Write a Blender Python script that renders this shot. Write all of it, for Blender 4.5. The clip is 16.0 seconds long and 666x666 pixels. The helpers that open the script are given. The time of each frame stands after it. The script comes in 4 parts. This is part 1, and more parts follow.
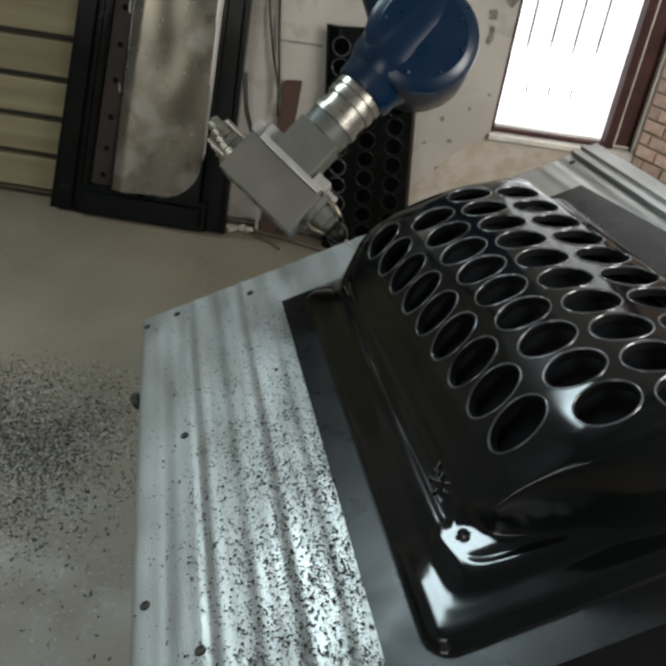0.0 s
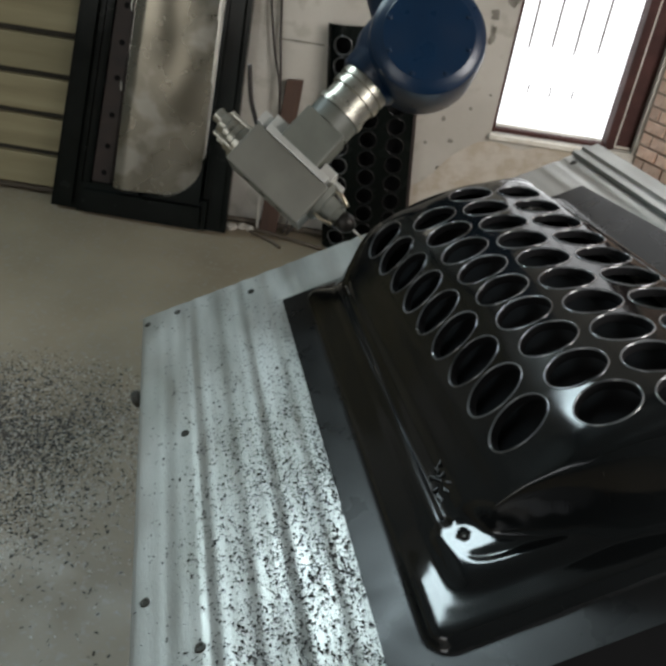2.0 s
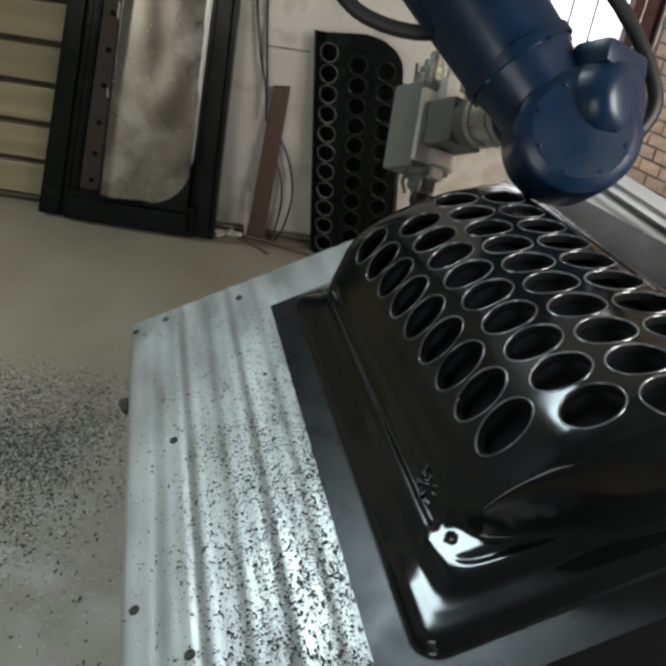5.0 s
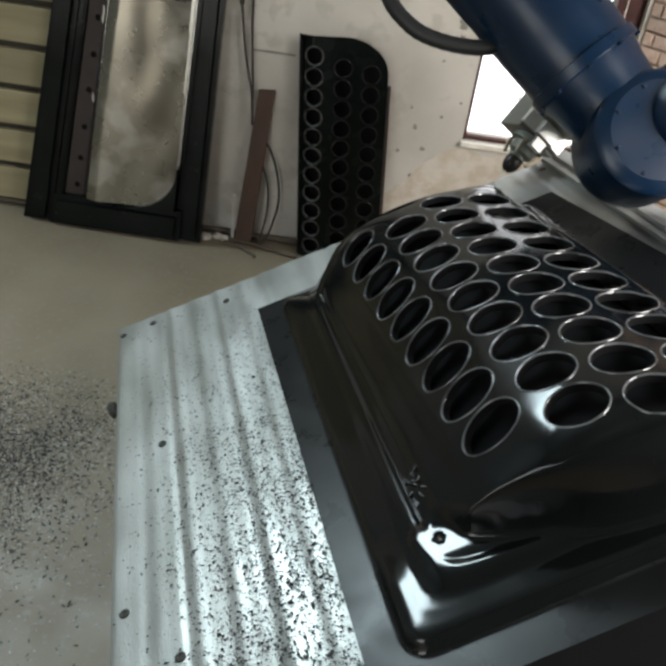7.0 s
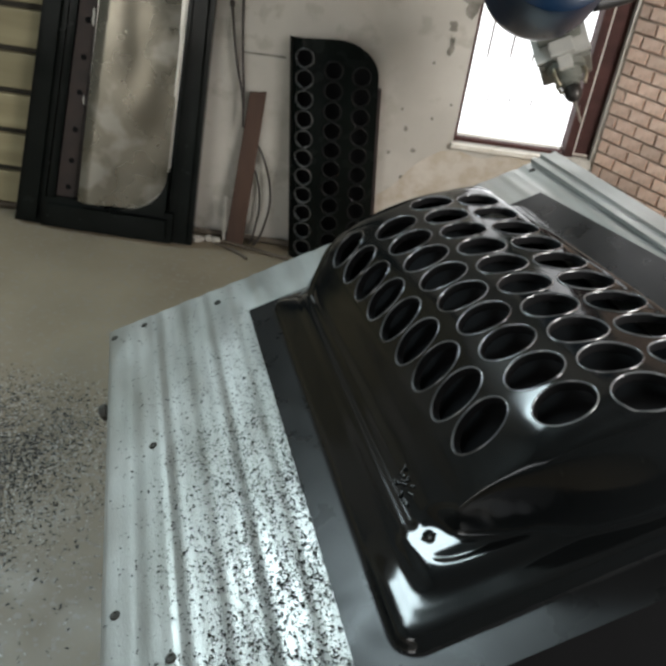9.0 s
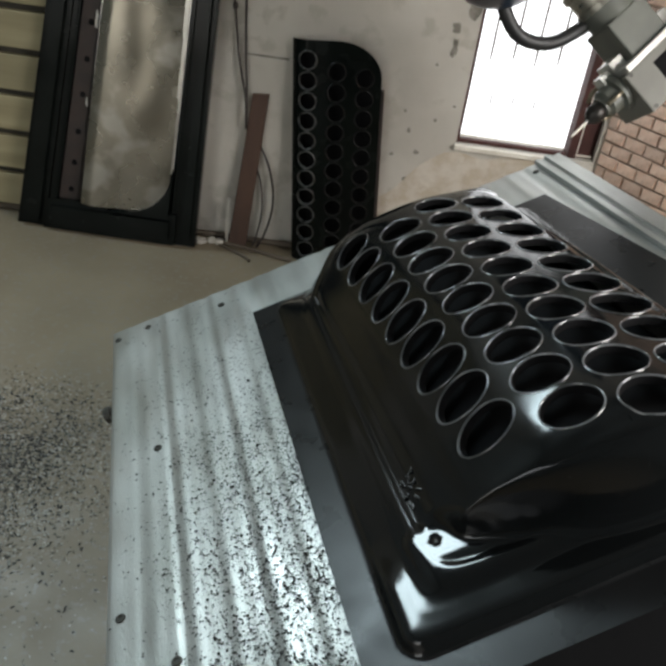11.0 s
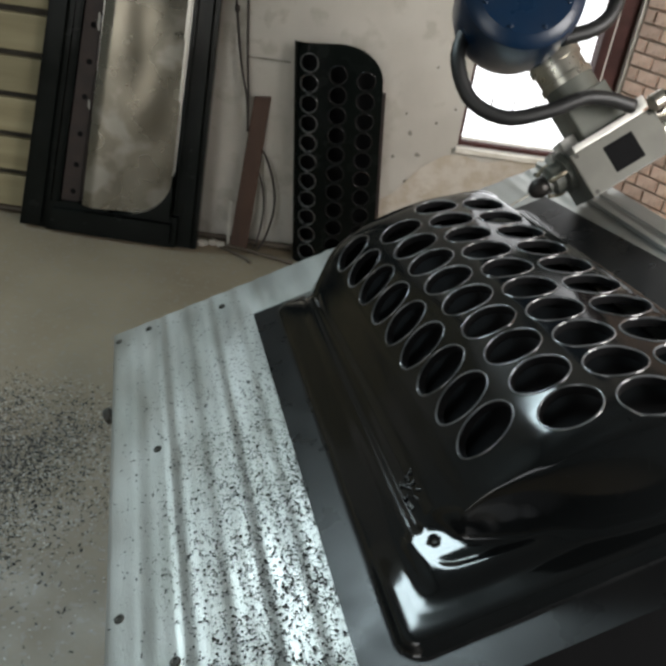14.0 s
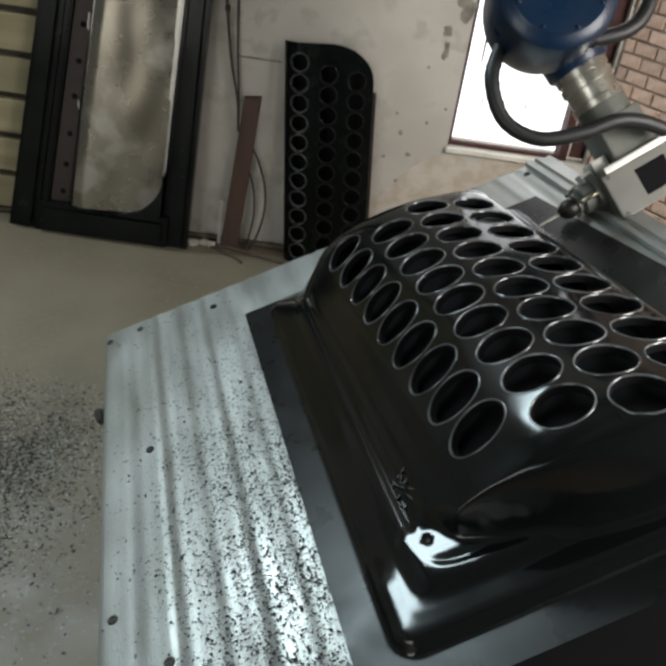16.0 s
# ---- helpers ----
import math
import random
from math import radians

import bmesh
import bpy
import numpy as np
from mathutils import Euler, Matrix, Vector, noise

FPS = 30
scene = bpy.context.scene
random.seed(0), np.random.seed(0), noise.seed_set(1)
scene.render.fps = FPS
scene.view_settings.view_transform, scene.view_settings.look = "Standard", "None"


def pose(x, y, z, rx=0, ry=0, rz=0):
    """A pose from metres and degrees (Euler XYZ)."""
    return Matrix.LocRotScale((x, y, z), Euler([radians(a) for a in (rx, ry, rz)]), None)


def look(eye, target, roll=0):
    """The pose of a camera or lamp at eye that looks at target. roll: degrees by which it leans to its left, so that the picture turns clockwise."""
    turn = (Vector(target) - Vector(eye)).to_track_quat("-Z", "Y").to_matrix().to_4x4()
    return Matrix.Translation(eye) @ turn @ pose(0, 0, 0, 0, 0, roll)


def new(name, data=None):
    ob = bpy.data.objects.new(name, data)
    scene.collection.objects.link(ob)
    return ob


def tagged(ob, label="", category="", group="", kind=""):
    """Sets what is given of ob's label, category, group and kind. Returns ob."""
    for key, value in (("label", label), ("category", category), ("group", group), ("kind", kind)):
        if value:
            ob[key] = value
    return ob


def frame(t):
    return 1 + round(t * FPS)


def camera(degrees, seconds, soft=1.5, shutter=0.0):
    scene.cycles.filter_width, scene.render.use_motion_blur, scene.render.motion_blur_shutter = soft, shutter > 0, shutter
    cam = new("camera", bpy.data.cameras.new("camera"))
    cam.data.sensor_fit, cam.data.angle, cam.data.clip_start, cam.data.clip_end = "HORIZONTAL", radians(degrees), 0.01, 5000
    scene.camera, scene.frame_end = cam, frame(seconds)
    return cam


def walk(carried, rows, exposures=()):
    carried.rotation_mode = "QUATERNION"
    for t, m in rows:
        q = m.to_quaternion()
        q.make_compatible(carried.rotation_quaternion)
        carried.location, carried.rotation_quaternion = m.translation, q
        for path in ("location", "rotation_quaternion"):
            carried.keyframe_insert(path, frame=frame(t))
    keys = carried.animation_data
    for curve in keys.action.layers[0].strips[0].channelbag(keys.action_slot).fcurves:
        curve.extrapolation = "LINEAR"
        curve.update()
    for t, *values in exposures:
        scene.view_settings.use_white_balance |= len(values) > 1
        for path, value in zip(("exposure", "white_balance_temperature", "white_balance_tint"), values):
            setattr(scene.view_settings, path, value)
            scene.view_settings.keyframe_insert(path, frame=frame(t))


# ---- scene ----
# Workshop corner: a sloped aluminium bed with a black thermoformed cover on it, a blue robot trimming it.
cam = camera(45.3, 16.0, soft=3.5, shutter=0.4)
walk(cam, [
    (0.0, pose(-0.0063, 0.0173, 1.4892, 55.998, -6.528, 6.458)),
    (0.5, pose(-0.0097, 0.0155, 1.4898, 56.012, -6.705, 6.257)),
    (1.0, pose(-0.0086, 0.0137, 1.4896, 56.311, -6.807, 6.303)),
    (1.5, pose(-0.0108, 0.0151, 1.4887, 56.092, -6.870, 6.469)),
    (2.0, pose(-0.0096, 0.0143, 1.4882, 55.956, -6.826, 6.582)),
    (2.5, pose(-0.0095, 0.0114, 1.4911, 55.885, -6.915, 6.292)),
    (3.0, pose(-0.0066, 0.0105, 1.4903, 55.955, -6.942, 6.315)),
    (3.5, pose(-0.0087, 0.0123, 1.4897, 56.100, -7.075, 6.090)),
    (4.0, pose(-0.0078, 0.0112, 1.4932, 56.209, -6.906, 6.010)),
    (6.5, pose(-0.0011, 0.0056, 1.4953, 56.622, -6.788, 4.951)),
    (7.0, pose(-0.0035, 0.0024, 1.4997, 56.687, -6.865, 4.692)),
    (7.5, pose(-0.0009, 0.0018, 1.4998, 57.010, -6.958, 4.648)),
    (8.0, pose(-0.0022, 0.0032, 1.5015, 57.020, -6.950, 4.674)),
    (8.5, pose(0.0000, -0.0000, 1.5000, 57.254, -6.892, 4.411)),
    (9.0, pose(0.0050, -0.0014, 1.4983, 56.949, -6.877, 4.177)),
    (11.5, pose(-0.0039, 0.0020, 1.4995, 57.064, -6.777, 4.232)),
    (12.0, pose(-0.0045, 0.0033, 1.4986, 57.236, -6.872, 4.525)),
    (12.5, pose(-0.0066, 0.0037, 1.4984, 57.330, -6.755, 4.827)),
    (13.0, pose(-0.0041, -0.0001, 1.4973, 57.328, -6.750, 4.752)),
    (13.5, pose(-0.0012, -0.0002, 1.4949, 57.021, -6.712, 4.525)),
    (14.0, pose(0.0024, -0.0025, 1.4963, 57.252, -6.818, 4.424)),
    (14.5, pose(-0.0004, -0.0034, 1.4983, 57.290, -6.924, 4.222)),
    (15.0, pose(0.0010, -0.0046, 1.4980, 57.273, -6.883, 4.136)),
    (15.5, pose(0.0003, -0.0062, 1.4977, 57.315, -7.033, 3.997)),
    (16.0, pose(-0.0023, -0.0047, 1.4989, 57.268, -7.044, 3.718)),
], exposures=[(0.0, -0.18), (3.5, -0.12), (6.5, 0.25), (8.5, 0.18), (9.5, 0.1), (12.0, -0.04), (16.0, -0.02)])

# ---- world and large lights ----
world = bpy.data.worlds.new("world")
scene.world = world
world.use_nodes = True
_wn = world.node_tree.nodes
_sky = _wn.new("ShaderNodeTexSky")
_sky.sky_type = "NISHITA"
_sky.sun_disc = False
_sky.sun_elevation, _sky.sun_rotation = radians(42), radians(200)
_wn["Background"].inputs["Strength"].default_value = 0.1
world.node_tree.links.new(_sky.outputs[0], _wn["Background"].inputs["Color"])


def area_lamp(name, eye, target, sx, sy, power, colour):
    d = bpy.data.lights.new(name, "AREA")
    d.shape, d.size, d.size_y, d.energy, d.color = "RECTANGLE", sx, sy, power, colour
    ob = new(name, d)
    ob.matrix_world = look(eye, target)
    return ob


# two added fill lamps, then daylight through the high window in the far wall
# fill from an unseen gate added in the end wall
area_lamp("gate_fill", (-2.15, -2.52, 1.3), (0.9, 2.7, 1.0), 1.85, 2.2, 37, (0.95, 0.975, 0.97))
# fill from an unseen side window, added to brighten far wall and bricks
area_lamp("side_fill", (2.24, 0.52, 1.95), (0.3, 2.9, 0.6), 1.1, 1.3, 88, (1.0, 0.975, 0.94))
area_lamp("high_window_daylight", (-1.65, 2.93, 2.82), (-1.35, 1.0, 1.25), 1.35, 0.58, 68, (0.75, 0.935, 1.0))


# ---- materials ----
def mat(name, base, rough=0.6, metal=0.0, base2=None, scale=6.0, detail=6.0, lo=0.35, hi=0.65, bump=0.0, bscale=40.0,
        rvar=0.0, coat=0.0, fine=None, fscale=120.0, stretch=None, island=0.0, rnd=0.0, spec=0.5):
    m = bpy.data.materials.new(name)
    m.use_nodes = True
    nt = m.node_tree
    b = nt.nodes["Principled BSDF"]
    b.inputs["Roughness"].default_value = rough
    b.inputs["Metallic"].default_value = metal
    b.inputs["Coat Weight"].default_value = coat
    b.inputs["Coat Roughness"].default_value = 0.06
    b.inputs["Specular IOR Level"].default_value = spec
    tc = nt.nodes.new("ShaderNodeTexCoord")
    vec = tc.outputs["Object"]
    if stretch:
        mp = nt.nodes.new("ShaderNodeMapping")
        mp.inputs["Scale"].default_value = stretch
        nt.links.new(vec, mp.inputs[0])
        vec = mp.outputs[0]

    def noise_tex(sc, det):
        n = nt.nodes.new("ShaderNodeTexNoise")
        n.inputs["Scale"].default_value, n.inputs["Detail"].default_value = sc, det
        nt.links.new(vec, n.inputs["Vector"])
        return n.outputs["Fac"]

    def ramp(fac, a, c, c0, c1):
        r = nt.nodes.new("ShaderNodeValToRGB")
        r.color_ramp.elements[0].position, r.color_ramp.elements[1].position = a, c
        r.color_ramp.elements[0].color, r.color_ramp.elements[1].color = (*c0, 1), (*c1, 1)
        nt.links.new(fac, r.inputs[0])
        return r.outputs[0]

    def mix(fac, a, c, kind="MIX"):
        x = nt.nodes.new("ShaderNodeMix")
        x.data_type, x.blend_type = "RGBA", kind
        for sock, val in ((x.inputs[0], fac), (x.inputs[6], a), (x.inputs[7], c)):
            if isinstance(val, (float, int)):
                sock.default_value = val
            elif isinstance(val, tuple):
                sock.default_value = (*val, 1)
            else:
                nt.links.new(val, sock)
        return x.outputs[2]

    col = ramp(noise_tex(scale, detail), lo, hi, base, base2 or tuple(0.82 * c for c in base))
    if fine:
        col = mix(ramp(noise_tex(fscale, 3.0), 0.56, 0.66, (0, 0, 0), (1, 1, 1)), col, fine)
    for amount, node, out in ((island, "ShaderNodeNewGeometry", "Random Per Island"), (rnd, "ShaderNodeObjectInfo", "Random")):
        if amount:
            g = nt.nodes.new(node)
            v = 1.0 - amount
            col = mix(1.0, col, ramp(g.outputs[out], 0.0, 1.0, (v, v, v), (1.0 + amount, 1.0 + amount * 0.9, 1.0 + amount * 0.8)), "MULTIPLY")
    nt.links.new(col, b.inputs["Base Color"])
    if rvar:
        r = nt.nodes.new("ShaderNodeMapRange")
        r.inputs[3].default_value, r.inputs[4].default_value = max(0.02, rough - rvar), min(1.0, rough + rvar)
        r.inputs[1].default_value, r.inputs[2].default_value = 0.3, 0.7
        nt.links.new(noise_tex(scale * 2.3, 5.0), r.inputs[0])
        nt.links.new(r.outputs[0], b.inputs["Roughness"])
    if bump:
        bp = nt.nodes.new("ShaderNodeBump")
        bp.inputs["Strength"].default_value, bp.inputs["Distance"].default_value = bump, 0.004
        nt.links.new(noise_tex(bscale, 5.0), bp.inputs["Height"])
        nt.links.new(bp.outputs[0], b.inputs["Normal"])
    return m


def glow(name, colour, power):
    m = bpy.data.materials.new(name)
    m.use_nodes = True
    b = m.node_tree.nodes["Principled BSDF"]
    b.inputs["Base Color"].default_value = (0, 0, 0, 1)
    b.inputs["Emission Color"].default_value = (*colour, 1)
    b.inputs["Emission Strength"].default_value = power
    return m


M_floor = mat("floor_concrete", (0.27, 0.222, 0.152), 0.5, base2=(0.19, 0.15, 0.10), scale=2.2, detail=9, lo=0.3, hi=0.7, bump=0.15, bscale=30, rvar=0.12, fine=(0.235, 0.205, 0.165), fscale=50)
M_plaster = mat("old_plaster", (0.54, 0.51, 0.455), 0.85, base2=(0.44, 0.41, 0.36), scale=3.0, detail=9, lo=0.38, hi=0.68, bump=0.25, bscale=28, fine=(0.42, 0.39, 0.335), fscale=11)
M_flaked = mat("flaking_plaster", (0.54, 0.49, 0.42), 0.9, base2=(0.45, 0.385, 0.30), scale=14, detail=9, lo=0.42, hi=0.6, bump=0.5, bscale=40, fine=(0.52, 0.47, 0.40), fscale=26)
M_stain = mat("soot_stain", (0.13, 0.12, 0.10), 0.9, base2=(0.30, 0.28, 0.24), scale=18, detail=6)
M_white = mat("yellowed_ceiling_boards", (0.205, 0.215, 0.21), 0.9, base2=(0.14, 0.148, 0.145), scale=4)
M_grimy = mat("grimy_plaster", (0.28, 0.295, 0.285), 0.9, base2=(0.20, 0.21, 0.205), scale=3, detail=8, bump=0.2)
M_brick = mat("orange_brick", (0.80, 0.60, 0.49), 0.85, base2=(0.72, 0.50, 0.39), scale=24, detail=8, bump=0.35, bscale=90, fine=(0.66, 0.47, 0.37), fscale=60, rnd=0.16)
M_mortar = mat("mortar", (0.42, 0.33, 0.27), 0.95, base2=(0.30, 0.23, 0.18), scale=30, bump=0.4, bscale=100)
M_frame = mat("red_brown_window_paint", (0.075, 0.034, 0.030), 0.6, base2=(0.045, 0.022, 0.02), scale=14, bump=0.1, spec=0.12)
M_sill = mat("white_sill_paint", (0.74, 0.70, 0.62), 0.6, base2=(0.60, 0.55, 0.47), scale=20)
M_bar = mat("window_bar_iron", (0.16, 0.13, 0.12), 0.6, scale=30)
M_outside = glow("overcast_daylight", (0.97, 0.985, 1.0), 2.2)
M_alu = mat("milled_aluminium", (0.56, 0.565, 0.55), 0.43, 0.72, base2=(0.34, 0.345, 0.32), scale=4.0, detail=8, lo=0.35, hi=0.7, bump=0.12, bscale=160, rvar=0.10, stretch=(0.5, 1.6, 1.0))
M_steel = mat("galvanised_frame", (0.36, 0.37, 0.37), 0.45, 0.7, scale=10)
M_black = mat("glossy_black_plastic", (0.0045, 0.0052, 0.0055), 0.12, base2=(0.0065, 0.0072, 0.0075), scale=5, detail=6, rvar=0.05, spec=0.42, bump=0.02, bscale=18)
# black edge with a paler base, which paints in the glint of the daylight
M_rimglint = mat("black_edge_with_glint", (0.14, 0.144, 0.15), 0.12, scale=14, rvar=0.06, base2=(0.03, 0.031, 0.032), coat=0.8)
# one trimmed edge in two copies, shaded and lit, the light being in the colour
M_rimshade = mat("shaded_trimmed_edge", (0.009, 0.009, 0.009), 0.22, scale=60, rvar=0.06, spec=0.2)
M_rimlit = mat("lit_trimmed_edge", (0.06, 0.062, 0.06), 0.16, scale=40, rvar=0.08, base2=(0.02, 0.02, 0.02), spec=0.5)
M_satin = mat("satin_black_plastic", (0.010, 0.0105, 0.011), 0.30, base2=(0.015, 0.0155, 0.016), scale=6, rvar=0.06, bump=0.03, bscale=60, spec=0.22)
M_dull = mat("dull_black_plastic", (0.003, 0.0042, 0.0038), 0.24, base2=(0.005, 0.007, 0.006), scale=6, rvar=0.08, spec=0.10)
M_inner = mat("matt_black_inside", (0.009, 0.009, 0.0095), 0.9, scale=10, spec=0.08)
M_chip = mat("black_plastic_chips", (0.014, 0.014, 0.013), 0.5, scale=30, island=0.5)
M_chip2 = mat("grey_chips_and_dust", (0.032, 0.03, 0.026), 0.7, scale=30, island=0.6)
M_dust = mat("pale_plastic_dust", (0.40, 0.385, 0.345), 0.85, scale=30, island=0.25)
M_socket = mat("dark_bolt_socket", (0.07, 0.068, 0.06), 0.5, 0.6, scale=50)
M_blue = mat("robot_blue_enamel", (0.003, 0.017, 0.044), 0.34, base2=(0.0025, 0.013, 0.035), scale=5, rvar=0.08, coat=0.08, bump=0.03, bscale=25, fine=(0.0032, 0.015, 0.038), fscale=90, spec=0.35)
M_silver = mat("machined_steel", (0.46, 0.44, 0.38), 0.32, 0.85, base2=(0.32, 0.305, 0.26), scale=20, rvar=0.08)
M_putty = mat("putty_grey_paint", (0.145, 0.142, 0.12), 0.5, base2=(0.11, 0.107, 0.09), scale=8, bump=0.05)
M_putty2 = mat("grey_green_bracket", (0.12, 0.124, 0.105), 0.45, base2=(0.085, 0.088, 0.074), scale=12, bump=0.05)
M_pale = mat("pale_aluminium_plate", (0.62, 0.61, 0.57), 0.35, 0.5, scale=20)
M_hose = mat("black_rubber_hose", (0.012, 0.012, 0.012), 0.5, scale=40, bump=0.1, bscale=200)
M_collet = mat("blackened_collet", (0.03, 0.027, 0.024), 0.4, 0.6, scale=60)
M_brass = mat("brass_fitting", (0.34, 0.30, 0.22), 0.35, 0.9, scale=40)
M_darkgreen = mat("dark_green_black_paint", (0.0045, 0.006, 0.0055), 0.20, base2=(0.008, 0.010, 0.009), scale=6, rvar=0.08, spec=0.16)
M_rust = mat("rust_brown_primer", (0.038, 0.024, 0.020), 0.6, base2=(0.024, 0.017, 0.015), scale=14, detail=8, bump=0.15)
M_sheet = mat("dull_steel_sheet", (0.23, 0.21, 0.17), 0.27, 0.75, base2=(0.20, 0.185, 0.15), scale=2.6, detail=9, lo=0.35, hi=0.66, rvar=0.10, bump=0.08, bscale=9, fine=(0.34, 0.32, 0.28), fscale=6)
M_lipsteel = mat("bright_edge_strip", (0.62, 0.60, 0.55), 0.35, 0.6, scale=14)
M_plank = mat("pale_timber", (0.35, 0.305, 0.185), 0.7, base2=(0.26, 0.225, 0.13), scale=3, detail=8, stretch=(0.5, 1, 6), bump=0.12, rnd=0.10)
M_gap = mat("dark_gap", (0.05, 0.043, 0.033), 0.9, scale=20)
M_stick = mat("red_brown_timber", (0.075, 0.038, 0.024), 0.65, base2=(0.05, 0.025, 0.016), scale=6, detail=8, stretch=(4, 4, 0.6), bump=0.15)
M_cable = mat("cable_sheath", (0.028, 0.02, 0.016), 0.55, scale=40)
M_pipe = mat("dusty_pipe", (0.12, 0.095, 0.07), 0.7, scale=20)
M_rag = mat("crumpled_paper", (0.55, 0.52, 0.46), 0.85, base2=(0.40, 0.37, 0.32), scale=30)


# ---- mesh helpers ----
def link(name, bm, material, parent=None, label="", smooth=False):
    me = bpy.data.meshes.new(name)
    bm.to_mesh(me)
    bm.free()
    if material:
        me.materials.append(material)
    if smooth:
        for p in me.polygons:
            p.use_smooth = True
    ob = new(name, me)
    if parent:
        ob.parent = parent
    if label:
        ob["label"] = label
    return ob


def part(name, bm, material, parent, label="", smooth=False):
    return link(name, bm, material, parent, label, smooth)


def soft_edges(ob, angle=35):
    me = ob.data
    for p in me.polygons:
        p.use_smooth = True
    me.set_sharp_from_angle(angle=radians(angle))
    return ob


def thing(name, m, label, category, group="", kind=""):
    ob = new(name)
    ob.empty_display_size = 0.05
    ob.matrix_world = m
    return tagged(ob, label, category, group, kind)


def box(bm, lo, hi, m=None, bevel=0.0):
    r = bmesh.ops.create_cube(bm, size=1.0)
    vs = r["verts"]
    for v in vs:
        v.co = Vector([(lo[i] + hi[i]) / 2 + v.co[i] * (hi[i] - lo[i]) for i in range(3)])
    if bevel:
        es = list({e for v in vs for e in v.link_edges})
        rr = bmesh.ops.bevel(bm, geom=es, offset=bevel, segments=2, affect="EDGES", profile=0.6)
        vs = list({v for f in rr["faces"] for v in f.verts} | {v for v in vs if v.is_valid})
    if m:
        bmesh.ops.transform(bm, matrix=m, verts=[v for v in vs if v.is_valid])
    return bm


def lathe(bm, rings, axis="z", seg=28, m=None, cap=True):
    """Rings of (height, radius) turned about an axis."""
    rows = []
    for h, r in rings:
        row = []
        for i in range(seg):
            a = 2 * math.pi * i / seg
            c, s = r * math.cos(a), r * math.sin(a)
            p = {"z": (c, s, h), "x": (h, c, s), "y": (s, h, c)}[axis]
            row.append(bm.verts.new(m @ Vector(p) if m else p))
        rows.append(row)
    for a, b in zip(rows, rows[1:]):
        for i in range(seg):
            bm.faces.new((a[i], a[(i + 1) % seg], b[(i + 1) % seg], b[i]))
    if cap:
        bm.faces.new(rows[0][::-1])
        bm.faces.new(rows[-1])
    return bm


def smooth_path(points, steps=8):
    pts = [Vector(p) for p in points]
    pts = [pts[0] * 2 - pts[1]] + pts + [pts[-1] * 2 - pts[-2]]
    out = []
    for i in range(1, len(pts) - 2):
        a, b, c, d = pts[i - 1:i + 3]
        for k in range(steps):
            t = k / steps
            out.append(0.5 * ((2 * b) + (c - a) * t + (2 * a - 5 * b + 4 * c - d) * t * t + (3 * b - a - 3 * c + d) * t ** 3))
    return out + [pts[-2]]


def tube(bm, points, radius, seg=10, steps=8, ribs=0.0):
    path = smooth_path(points, steps)
    rows, side = [], None
    for i, p in enumerate(path):
        d = (path[min(i + 1, len(path) - 1)] - path[max(i - 1, 0)]).normalized()
        if side is None:
            side = d.orthogonal().normalized()
        side = (side - d * side.dot(d)).normalized()
        up = d.cross(side)
        r = radius * (1 + (ribs if i % 2 else -ribs))
        rows.append([bm.verts.new(p + (side * math.cos(2 * math.pi * k / seg) + up * math.sin(2 * math.pi * k / seg)) * r) for k in range(seg)])
    for a, b in zip(rows, rows[1:]):
        for k in range(seg):
            bm.faces.new((a[k], a[(k + 1) % seg], b[(k + 1) % seg], b[k]))
    bm.faces.new(rows[0][::-1])
    bm.faces.new(rows[-1])
    return bm


def wall_quad(name, a, b, z0, z1, thick, material, label=""):
    """An upright wall from a to b in plan, its thickness to the right of that way."""
    a, b = Vector((*a, 0)), Vector((*b, 0))
    d = (b - a).normalized()
    nn = Vector((d.y, -d.x, 0)) * thick
    bm = bmesh.new()
    vs = [bm.verts.new(p + Vector((0, 0, z))) for z in (z0, z1) for p in (a, b, b + nn, a + nn)]
    for f in ((3, 2, 1, 0), (4, 5, 6, 7), (0, 1, 5, 4), (1, 2, 6, 5), (2, 3, 7, 6), (3, 0, 4, 7)):
        bm.faces.new([vs[i] for i in f])
    bmesh.ops.recalc_face_normals(bm, faces=bm.faces)
    ob = link(name, bm, material)
    return tagged(ob, label, "wall", kind="structure")


# ---- the room ----
YW, ZC = 2.945, 3.3
XL, XR, YB = -3.3, 2.26, -2.6
WX0, WX1, WZ0, WZ1 = 0.363, 0.885, 0.525, 1.95

bm = bmesh.new()
box(bm, (XL - 0.3, YB - 0.3, -0.2), (XR + 0.6, YW + 0.5, 0.0))
tagged(link("floor", bm, M_floor), "dusty worn concrete workshop floor", "floor", kind="structure")
bm = bmesh.new()
box(bm, (XL - 0.3, YB - 0.3, ZC), (XR + 0.6, YW + 0.5, ZC + 0.2))
tagged(link("ceiling", bm, M_white), "yellowed boarded workshop ceiling", "ceiling", kind="structure")

# far wall in pieces round the window and the high window
bm = bmesh.new()
for lo, hi in (((XL - 0.3, YW, 0), (WX0, YW + 0.24, 2.18)), ((XL - 0.3, YW, 2.18), (-2.4, YW + 0.24, ZC)), ((-0.9, YW, 2.18), (WX0, YW + 0.24, ZC)), ((-2.4, YW, 3.15), (-0.9, YW + 0.24, ZC)), ((-2.4, YW, 2.18), (-0.9, YW + 0.24, 2.48)), ((WX0, YW, 0), (WX1, YW + 0.24, WZ0)), ((WX0, YW, WZ1), (WX1, YW + 0.24, ZC)), ((WX1, YW, 0), (XR + 0.3, YW + 0.24, ZC))):
    box(bm, lo, hi)
